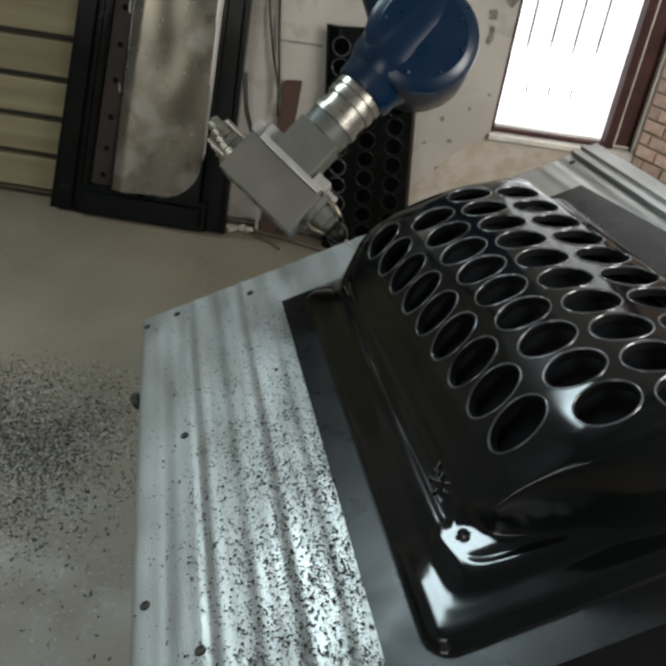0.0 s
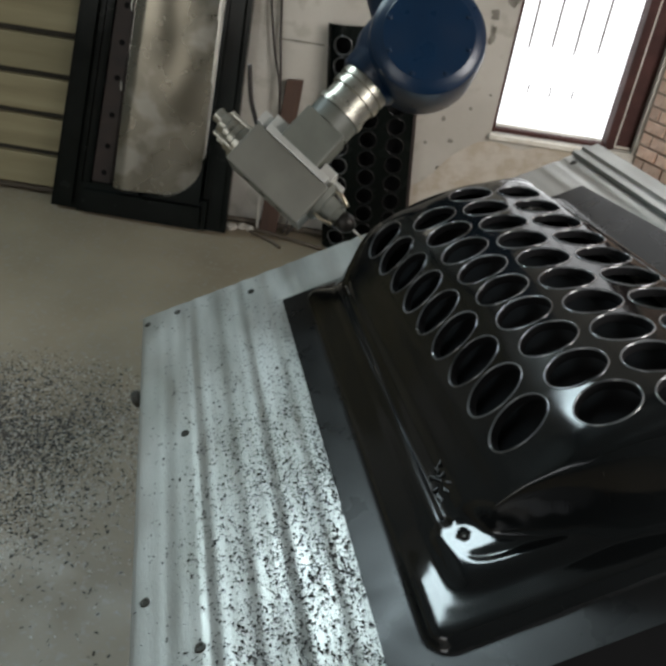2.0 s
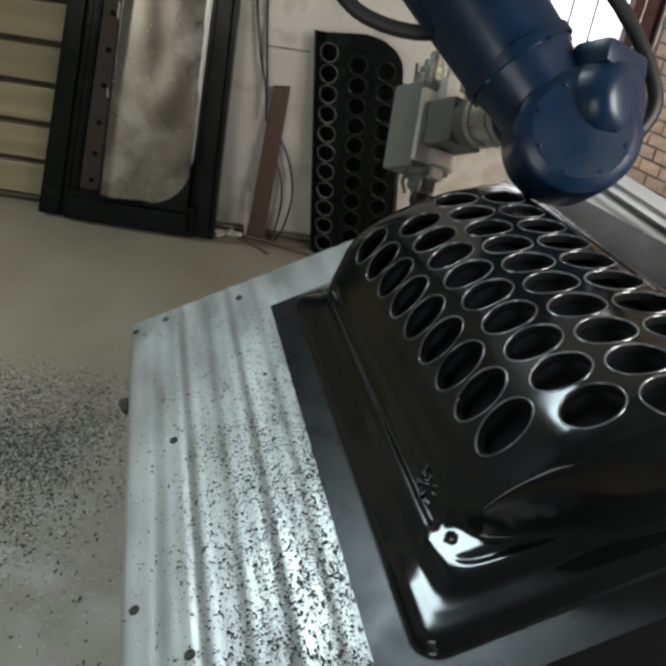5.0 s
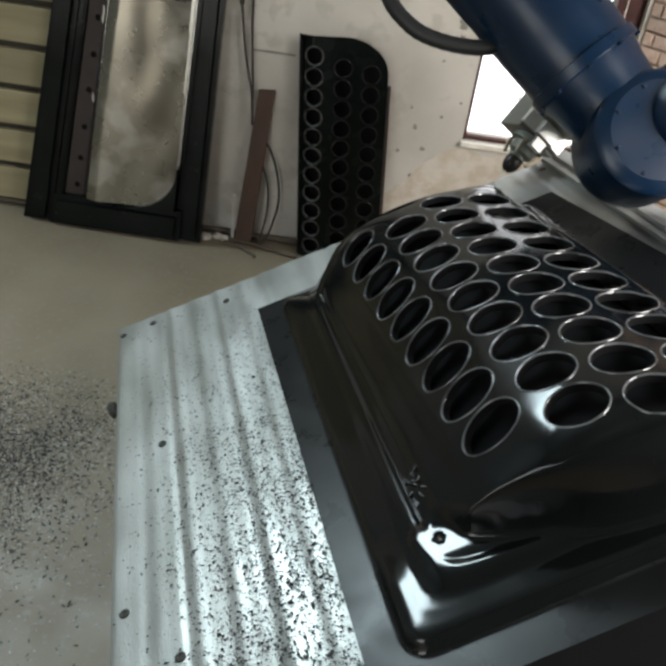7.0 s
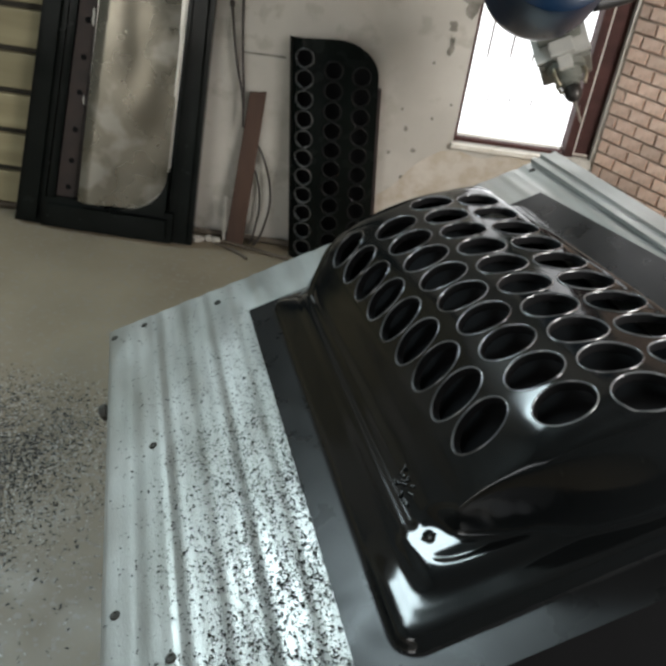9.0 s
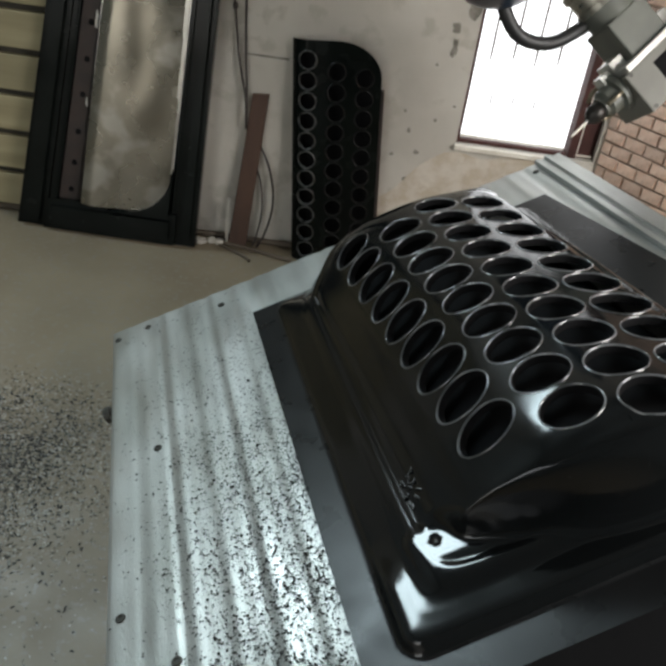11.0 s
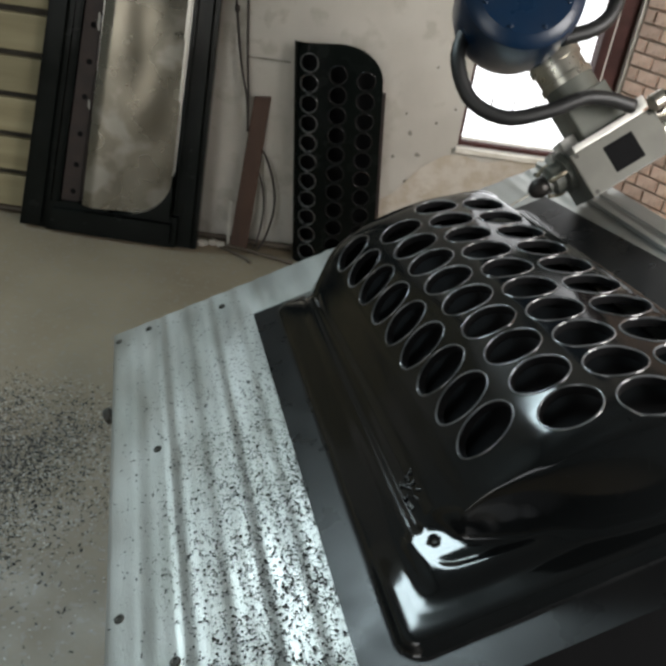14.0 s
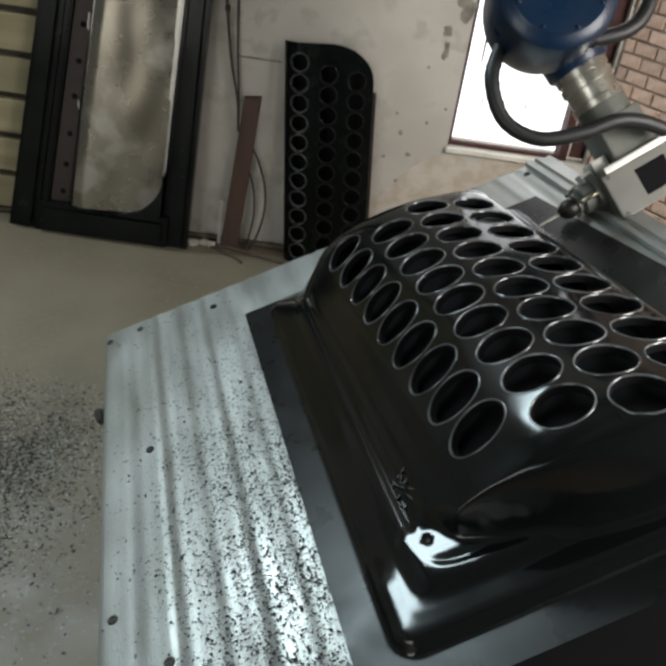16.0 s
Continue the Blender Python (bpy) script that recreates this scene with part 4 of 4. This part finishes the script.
# end plate with three holes seen from behind
for y in (-0.05, 0.0, 0.05):
    part("plate_hole", lathe(bmesh.new(), [(0.5165, 0.009), (0.5195, 0.009)], axis="x", seg=14, m=Matrix.Translation((0, y, 0.02))), M_inner, tool)
tool_hose = part("tool_hose", tube(bmesh.new(), [(0.046, 0.161, -0.090), (0.107, 0.227, -0.120), (0.196, 0.248, -0.120), (0.269, 0.204, -0.120), (0.304, 0.118, -0.120), (0.319, 0.040, -0.120), (0.346, -0.011, -0.110), (0.389, -0.060, -0.090)], 0.0165, seg=12, ribs=0.03), M_hose, robot, "black rubber hose loop from wrist to tool", smooth=True)
tool_hose.scale = (1.07, 1.07, 1.07)
soft_edges(part("hose_fitting", lathe(bmesh.new(), [(-0.02, 0.012), (-0.015, 0.02), (0.015, 0.02), (0.02, 0.014)], axis="y", seg=14, m=Matrix.Translation((0.405, -0.12, -0.08))), M_silver, tool, "bright hose fitting"))
part("lead", tube(bmesh.new(), [(0.43, -0.11, -0.072), (0.40, -0.14, -0.10), (0.36, -0.20, -0.11), (0.30, -0.26, -0.10)], 0.006, seg=8, steps=6), M_cable, tool, "thin black lead", smooth=True)

# ---- brick wall at an angle, bricks one by one ----
BX, BY = 0.897, YW
bdir = Vector((0.615, -0.788, 0)).normalized()
bnor = Vector((-bdir.y, bdir.x, 0)) * -1          # into the room
wall_brick = wall_quad("wall_brick", (BX, BY), (BX + bdir.x * 2.21, BY + bdir.y * 2.21), 0, ZC, -0.2, M_mortar, "orange brick wall with recessed mortar joints")
BM = Matrix(((bdir.x, bnor.x, 0, BX), (bdir.y, bnor.y, 0, BY), (0, 0, 1, 0), (0, 0, 0, 1)))
COURSE, BLEN = 0.0475, 0.0875


def brick_mesh(seed, length):
    random.seed(seed)
    bm = bmesh.new()
    box(bm, (0.004, -0.004, 0.0045), (length - 0.004, 0.0075, COURSE - 0.0045), bevel=0.0022)
    for v in bm.verts:
        v.co += Vector([0.0011 * random.uniform(-1, 1) for _ in range(3)])
    me = bpy.data.meshes.new("brick")
    bm.to_mesh(me)
    bm.free()
    me.materials.append(M_brick)
    return me


def place_bricks():
    meshes = [brick_mesh(s, BLEN) for s in range(4)]
    half = brick_mesh(9, BLEN / 2)
    random.seed(3)
    for row in range(8, 40):
        x = 0.006 if row % 2 else 0.006 - BLEN / 2
        while x < 0.74:
            ob = new("brick", half if x < 0 else random.choice(meshes))
            ob.parent = wall_brick
            ob.matrix_local = BM @ Matrix.Translation((max(x, 0.006), random.uniform(-0.0012, 0.0012), row * COURSE))
            x += BLEN


place_bricks()
bm = bmesh.new()
for row in range(8, 40):
    x = 0.006 + BLEN * (9 if row % 2 else 8.5)
    while x < 2.1:
        box(bm, (x + 0.004, -0.004, row * COURSE + 0.0045), (x + BLEN - 0.004, 0.0075, (row + 1) * COURSE - 0.0045))
        x += BLEN
bm.transform(BM)
tagged(link("brickwork", bm, M_brick, wall_brick), kind="stuff")


def motions():
    """The robot trims round the cover's rim and swings over to its other side."""
    tool_rows = [
        (0.0, pose(0.0127, 2.0764, 1.0048, -41.432, 42.179, -140.665)),
        (0.5, pose(0.0143, 2.0732, 1.0044, -41.318, 42.336, -140.788)),
        (1.0, pose(0.0104, 2.0829, 1.0289, -40.882, 43.242, -139.857)),
        (1.3, pose(-0.0732, 2.0864, 1.0333, -34.196, 48.078, -130.566)),
        (1.5, pose(-0.1042, 2.0997, 1.0513, -30.162, 50.165, -125.245)),
        (1.7, pose(-0.0775, 2.0918, 1.0371, -33.100, 48.539, -129.099)),
        (2.0, pose(0.0138, 2.0894, 1.0270, -40.466, 43.060, -139.336)),
        (2.5, pose(0.1072, 1.9540, 1.0162, -102.507, 42.388, 156.234)),
        (2.7, pose(0.1567, 1.9321, 1.0070, -102.970, 36.404, 153.909)),
        (3.0, pose(0.2218, 1.9133, 0.9998, -99.676, 29.698, 153.887)),
        (3.2, pose(0.2567, 1.8988, 0.9958, -98.691, 26.083, 150.416)),
        (3.5, pose(0.3012, 1.8720, 0.9937, -99.384, 21.690, 144.044)),
        (3.7, pose(0.3172, 1.8596, 0.9935, -98.413, 19.774, 139.520)),
        (4.0, pose(0.3311, 1.8496, 0.9955, -96.081, 18.410, 133.940)),
        (4.2, pose(0.3448, 1.8381, 0.9983, -95.201, 16.978, 131.851)),
        (5.2, pose(0.4460, 1.8555, 0.9844, -60.387, 26.499, 132.027)),
        (6.3, pose(0.5734, 1.8182, 0.9881, -53.167, 15.111, 104.186)),
        (6.5, pose(0.5970, 1.8221, 0.9941, -52.395, 15.391, 104.973)),
        (6.8, pose(0.6414, 1.8299, 1.0091, -51.551, 16.271, 108.015)),
        (7.0, pose(0.6576, 1.8314, 1.0157, -51.277, 16.959, 108.193)),
        (7.2, pose(0.6638, 1.8332, 1.0204, -51.283, 18.026, 107.351)),
        (7.5, pose(0.6662, 1.8382, 1.0297, -50.609, 20.344, 105.692)),
        (7.8, pose(0.5982, 1.8879, 1.1073, -57.113, 28.115, 94.526)),
        (8.0, pose(0.5522, 1.9211, 1.1636, -56.285, 30.389, 86.208)),
        (8.2, pose(0.4938, 1.9627, 1.2372, -64.981, 30.750, 80.887)),
        (8.4, pose(0.4580, 1.9990, 1.2989, -66.262, 32.782, 75.860)),
        (8.6, pose(0.4382, 2.0137, 1.3254, -70.747, 32.882, 71.503)),
        (8.8, pose(0.3934, 2.0266, 1.3337, -95.518, 30.273, 69.351)),
        (9.0, pose(0.3518, 2.0380, 1.3198, -124.716, 32.739, 65.259)),
        (9.2, pose(0.3295, 2.0473, 1.3116, -144.602, 33.102, 58.518)),
        (10.2, pose(0.3616, 2.1372, 1.3970, -131.368, 54.396, 15.661)),
        (11.3, pose(0.3224, 2.2488, 1.3373, -129.920, 32.699, -24.474)),
        (11.5, pose(0.3074, 2.2515, 1.3412, -132.688, 37.221, -29.298)),
        (11.7, pose(0.2679, 2.2557, 1.3482, -133.657, 38.687, -30.848)),
        (12.0, pose(0.2160, 2.2580, 1.3530, -134.652, 40.136, -32.368)),
        (12.2, pose(0.2534, 2.2218, 1.2956, -135.253, 40.903, -33.170)),
        (12.5, pose(0.2863, 2.1758, 1.2221, -135.251, 40.993, -32.981)),
        (13.0, pose(0.2757, 2.1634, 1.2082, -135.258, 40.996, -33.061)),
        (13.5, pose(0.3182, 2.1652, 1.2013, -135.606, 40.839, -33.552)),
        (14.0, pose(0.3139, 2.1570, 1.2018, -135.281, 40.896, -33.413)),
        (14.5, pose(0.3510, 2.1485, 1.1956, -135.780, 41.537, -34.475)),
        (15.0, pose(0.3698, 2.1443, 1.1908, -135.831, 41.558, -34.598)),
        (15.5, pose(0.4023, 2.1395, 1.1894, -135.663, 41.467, -34.621)),
        (16.0, pose(0.4254, 2.1299, 1.1758, -135.702, 41.429, -34.931)),
    ]
    walk(tool, tool_rows)
    walk(neck, tool_rows)
    walk(tool_hose, [
        (0.0, pose(-0.1688, 2.4368, 1.4582, 56.846, -49.572, 120.254)),
        (0.5, pose(-0.1654, 2.4341, 1.4577, 56.588, -49.513, 120.251)),
        (1.0, pose(-0.1743, 2.4363, 1.4767, 56.257, -49.743, 120.584)),
        (1.3, pose(-0.2329, 2.4323, 1.4846, 56.287, -49.608, 120.646)),
        (1.5, pose(-0.2655, 2.4307, 1.4972, 56.306, -49.519, 120.687)),
        (1.7, pose(-0.2410, 2.4272, 1.4889, 56.365, -49.476, 120.681)),
        (2.0, pose(-0.1640, 2.3924, 1.4660, 46.453, -49.413, 120.672)),
        (2.2, pose(-0.1371, 2.3536, 1.4443, 24.231, -48.539, 123.341)),
        (2.5, pose(-0.1044, 2.2825, 1.4112, -7.884, -46.610, 128.427)),
        (2.7, pose(-0.1176, 2.2433, 1.3726, -27.289, -43.394, 135.606)),
        (3.0, pose(-0.1144, 2.2018, 1.3304, -39.874, -39.755, 142.008)),
        (3.2, pose(-0.1009, 2.1781, 1.3130, -41.312, -38.456, 143.943)),
        (3.5, pose(-0.0694, 2.1477, 1.3031, -42.099, -37.789, 144.859)),
        (3.7, pose(-0.0560, 2.1334, 1.3024, -42.084, -37.868, 144.823)),
        (4.0, pose(-0.0454, 2.1197, 1.3044, -42.061, -37.988, 144.769)),
        (4.2, pose(-0.0337, 2.1083, 1.3068, -42.084, -38.016, 144.703)),
        (5.2, pose(0.0332, 2.0879, 1.3018, -42.826, -37.485, 145.303)),
        (6.3, pose(0.1226, 2.0694, 1.3014, -43.564, -36.957, 145.853)),
        (6.5, pose(0.1382, 2.0688, 1.3023, -44.176, -36.292, 146.684)),
        (6.8, pose(0.1682, 2.0662, 1.3057, -45.367, -34.872, 148.319)),
        (7.0, pose(0.1771, 2.0632, 1.3063, -45.947, -34.148, 149.092)),
        (7.2, pose(0.1830, 2.0638, 1.3117, -46.099, -34.193, 149.176)),
        (7.5, pose(0.1841, 2.0666, 1.3229, -46.328, -34.259, 149.301)),
        (7.8, pose(0.1417, 2.1279, 1.4182, -44.684, -36.404, 146.745)),
        (8.0, pose(0.1401, 2.1875, 1.5109, -40.877, -40.482, 141.142)),
        (8.2, pose(0.1625, 2.2535, 1.6192, -34.622, -45.469, 132.456)),
        (8.4, pose(0.2251, 2.3130, 1.7182, -24.458, -50.511, 119.400)),
        (8.6, pose(0.2926, 2.3396, 1.7606, -14.393, -53.173, 107.068)),
        (8.8, pose(0.3210, 2.3475, 1.7683, -8.845, -53.860, 100.342)),
        (9.0, pose(0.3123, 2.3495, 1.7665, -8.814, -53.740, 100.208)),
        (9.2, pose(0.3053, 2.3545, 1.7743, -8.802, -53.750, 100.204)),
        (10.2, pose(0.2606, 2.3650, 1.7650, -11.517, -53.448, 103.499)),
        (11.3, pose(0.3224, 2.2488, 1.3373, -129.920, 32.699, -24.474)),
        (11.5, pose(0.3074, 2.2515, 1.3412, -132.688, 37.221, -29.298)),
        (11.7, pose(0.2679, 2.2557, 1.3482, -133.657, 38.687, -30.848)),
        (12.0, pose(0.2160, 2.2580, 1.3530, -134.652, 40.136, -32.368)),
        (12.2, pose(0.2534, 2.2218, 1.2956, -135.253, 40.903, -33.170)),
        (12.5, pose(0.2863, 2.1758, 1.2221, -135.251, 40.993, -32.981)),
        (13.0, pose(0.2757, 2.1634, 1.2082, -135.258, 40.996, -33.061)),
        (13.5, pose(0.3182, 2.1652, 1.2013, -135.606, 40.839, -33.552)),
        (14.0, pose(0.3139, 2.1570, 1.2018, -135.281, 40.896, -33.413)),
        (14.5, pose(0.3510, 2.1485, 1.1956, -135.780, 41.537, -34.475)),
        (15.0, pose(0.3698, 2.1443, 1.1908, -135.831, 41.558, -34.598)),
        (15.5, pose(0.4023, 2.1395, 1.1894, -135.663, 41.467, -34.621)),
        (16.0, pose(0.4254, 2.1299, 1.1758, -135.702, 41.429, -34.931)),
    ])
    walk(drum, [
        (0.0, pose(0.0338, 2.0895, 0.9863, 55.998, -6.528, 6.458)),
        (0.5, pose(0.0374, 2.0864, 0.9862, 56.012, -6.705, 6.257)),
        (1.0, pose(0.0295, 2.0914, 1.0035, 56.311, -6.807, 6.303)),
        (1.3, pose(-0.0281, 2.0867, 1.0124, 56.180, -6.845, 6.403)),
        (1.5, pose(-0.0600, 2.0846, 1.0256, 56.092, -6.870, 6.469)),
        (1.7, pose(-0.0354, 2.0808, 1.0176, 56.038, -6.852, 6.514)),
        (2.0, pose(0.0418, 2.0454, 0.9951, 55.956, -6.826, 6.582)),
        (2.2, pose(0.0885, 2.0106, 0.9796, 55.928, -6.862, 6.466)),
        (2.5, pose(0.1603, 1.9488, 0.9606, 55.885, -6.915, 6.292)),
        (2.7, pose(0.2043, 1.9281, 0.9466, 55.913, -6.926, 6.301)),
        (3.0, pose(0.2613, 1.9084, 0.9339, 55.955, -6.942, 6.315)),
        (3.2, pose(0.2916, 1.8924, 0.9274, 56.013, -6.995, 6.225)),
        (3.5, pose(0.3313, 1.8657, 0.9232, 56.100, -7.075, 6.090)),
        (3.7, pose(0.3441, 1.8514, 0.9218, 56.144, -7.007, 6.058)),
        (4.0, pose(0.3538, 1.8378, 0.9228, 56.209, -6.906, 6.010)),
        (4.2, pose(0.3649, 1.8261, 0.9250, 56.242, -6.897, 5.925)),
        (5.2, pose(0.4377, 1.8078, 0.9245, 56.407, -6.849, 5.502)),
        (6.3, pose(0.5326, 1.7913, 0.9286, 56.589, -6.797, 5.036)),
        (6.5, pose(0.5558, 1.7943, 0.9353, 56.622, -6.788, 4.951)),
        (6.8, pose(0.6011, 1.7990, 0.9512, 56.661, -6.834, 4.796)),
        (7.0, pose(0.6173, 1.7997, 0.9582, 56.687, -6.865, 4.692)),
        (7.2, pose(0.6234, 1.8010, 0.9633, 56.816, -6.902, 4.674)),
        (7.5, pose(0.6247, 1.8050, 0.9739, 57.010, -6.958, 4.648)),
        (7.8, pose(0.5590, 1.8542, 1.0503, 57.016, -6.953, 4.664)),
        (8.0, pose(0.5074, 1.8916, 1.1084, 57.020, -6.950, 4.674)),
        (8.2, pose(0.4560, 1.9327, 1.1772, 57.114, -6.927, 4.569)),
        (8.4, pose(0.4186, 1.9695, 1.2397, 57.207, -6.904, 4.464)),
        (8.6, pose(0.4016, 1.9844, 1.2643, 57.193, -6.889, 4.364)),
        (8.8, pose(0.3867, 1.9878, 1.2676, 57.071, -6.883, 4.271)),
        (9.0, pose(0.3773, 1.9886, 1.2665, 56.949, -6.877, 4.177)),
        (9.2, pose(0.3703, 1.9937, 1.2743, 56.958, -6.869, 4.181)),
        (10.2, pose(0.3301, 2.0755, 1.3634, 57.004, -6.829, 4.203)),
        (11.3, pose(0.2338, 2.0625, 1.2864, 57.055, -6.785, 4.228)),
        (11.5, pose(0.2050, 2.0554, 1.2750, 57.064, -6.777, 4.232)),
        (11.7, pose(0.1718, 2.0518, 1.2697, 57.133, -6.815, 4.349)),
        (12.0, pose(0.1754, 2.0517, 1.2701, 57.236, -6.872, 4.525)),
        (12.2, pose(0.2646, 2.0333, 1.2405, 57.274, -6.825, 4.646)),
        (12.5, pose(0.2892, 2.0055, 1.1954, 57.330, -6.755, 4.827)),
        (13.0, pose(0.2853, 1.9978, 1.1889, 57.328, -6.750, 4.752)),
        (13.5, pose(0.3162, 1.9989, 1.1822, 57.021, -6.712, 4.525)),
        (14.0, pose(0.3137, 1.9941, 1.1870, 57.252, -6.818, 4.424)),
        (14.5, pose(0.3378, 1.9938, 1.1935, 57.290, -6.924, 4.222)),
        (15.0, pose(0.3567, 1.9930, 1.1941, 57.273, -6.883, 4.136)),
        (15.5, pose(0.3809, 1.9922, 1.1988, 57.315, -7.033, 3.997)),
        (16.0, pose(0.4059, 1.9927, 1.2008, 57.268, -7.044, 3.718)),
    ])
    walk(forearm, [
        (0.0, pose(0.0338, 2.0895, 0.9863, 56.846, -49.572, 120.254)),
        (0.5, pose(0.0374, 2.0864, 0.9862, 56.588, -49.513, 120.251)),
        (1.0, pose(0.0295, 2.0914, 1.0035, 56.257, -49.743, 120.584)),
        (1.3, pose(-0.0281, 2.0867, 1.0124, 56.287, -49.608, 120.646)),
        (1.5, pose(-0.0600, 2.0846, 1.0256, 56.306, -49.519, 120.687)),
        (1.7, pose(-0.0354, 2.0808, 1.0176, 56.365, -49.476, 120.681)),
        (2.0, pose(0.0418, 2.0454, 0.9951, 46.453, -49.413, 120.672)),
        (2.2, pose(0.0885, 2.0106, 0.9796, 24.231, -48.539, 123.341)),
        (2.5, pose(0.1603, 1.9488, 0.9606, -7.884, -46.610, 128.427)),
        (2.7, pose(0.2043, 1.9281, 0.9466, -27.289, -43.394, 135.606)),
        (3.0, pose(0.2613, 1.9084, 0.9339, -39.874, -39.755, 142.008)),
        (3.2, pose(0.2916, 1.8924, 0.9274, -41.312, -38.456, 143.943)),
        (3.5, pose(0.3313, 1.8657, 0.9232, -42.099, -37.789, 144.859)),
        (3.7, pose(0.3441, 1.8514, 0.9218, -42.084, -37.868, 144.823)),
        (4.0, pose(0.3538, 1.8378, 0.9228, -42.061, -37.988, 144.769)),
        (4.2, pose(0.3649, 1.8261, 0.9250, -42.084, -38.016, 144.703)),
        (5.2, pose(0.4377, 1.8078, 0.9245, -42.826, -37.485, 145.303)),
        (6.3, pose(0.5326, 1.7913, 0.9286, -43.564, -36.957, 145.853)),
        (6.5, pose(0.5558, 1.7943, 0.9353, -44.176, -36.292, 146.684)),
        (6.8, pose(0.6011, 1.7990, 0.9512, -45.367, -34.872, 148.319)),
        (7.0, pose(0.6173, 1.7997, 0.9582, -45.947, -34.148, 149.092)),
        (7.2, pose(0.6234, 1.8010, 0.9633, -46.099, -34.193, 149.176)),
        (7.5, pose(0.6247, 1.8050, 0.9739, -46.328, -34.259, 149.301)),
        (7.8, pose(0.5590, 1.8542, 1.0503, -44.684, -36.404, 146.745)),
        (8.0, pose(0.5074, 1.8916, 1.1084, -40.877, -40.482, 141.142)),
        (8.2, pose(0.4560, 1.9327, 1.1772, -34.622, -45.469, 132.456)),
        (8.4, pose(0.4186, 1.9695, 1.2397, -24.458, -50.511, 119.400)),
        (8.6, pose(0.4016, 1.9844, 1.2643, -14.393, -53.173, 107.068)),
        (8.8, pose(0.3867, 1.9878, 1.2676, -8.845, -53.860, 100.342)),
        (9.0, pose(0.3773, 1.9886, 1.2665, -8.814, -53.740, 100.208)),
        (9.2, pose(0.3703, 1.9937, 1.2743, -8.802, -53.750, 100.204)),
        (10.2, pose(0.3301, 2.0755, 1.3634, -11.517, -53.448, 103.499)),
        (11.3, pose(0.2338, 2.0625, 1.2864, -18.103, -52.229, 111.483)),
        (11.5, pose(0.2050, 2.0554, 1.2750, -17.237, -52.442, 110.444)),
        (11.7, pose(0.1718, 2.0518, 1.2697, -16.460, -52.690, 109.592)),
        (12.0, pose(0.1754, 2.0517, 1.2701, -15.273, -53.048, 108.296)),
        (12.2, pose(0.2646, 2.0333, 1.2405, -14.318, -53.265, 107.299)),
        (12.5, pose(0.2892, 2.0055, 1.1954, -13.797, -53.411, 106.900)),
        (13.0, pose(0.2853, 1.9978, 1.1889, -13.069, -53.533, 105.958)),
        (13.5, pose(0.3162, 1.9989, 1.1822, -12.192, -53.355, 104.707)),
        (14.0, pose(0.3137, 1.9941, 1.1870, -11.711, -53.672, 103.962)),
        (14.5, pose(0.3378, 1.9938, 1.1935, -11.168, -53.796, 103.045)),
        (15.0, pose(0.3567, 1.9930, 1.1941, -10.362, -53.884, 102.024)),
        (15.5, pose(0.3809, 1.9922, 1.1988, -9.886, -53.998, 101.222)),
        (16.0, pose(0.4059, 1.9927, 1.2008, -9.154, -54.037, 100.063)),
    ])


motions()
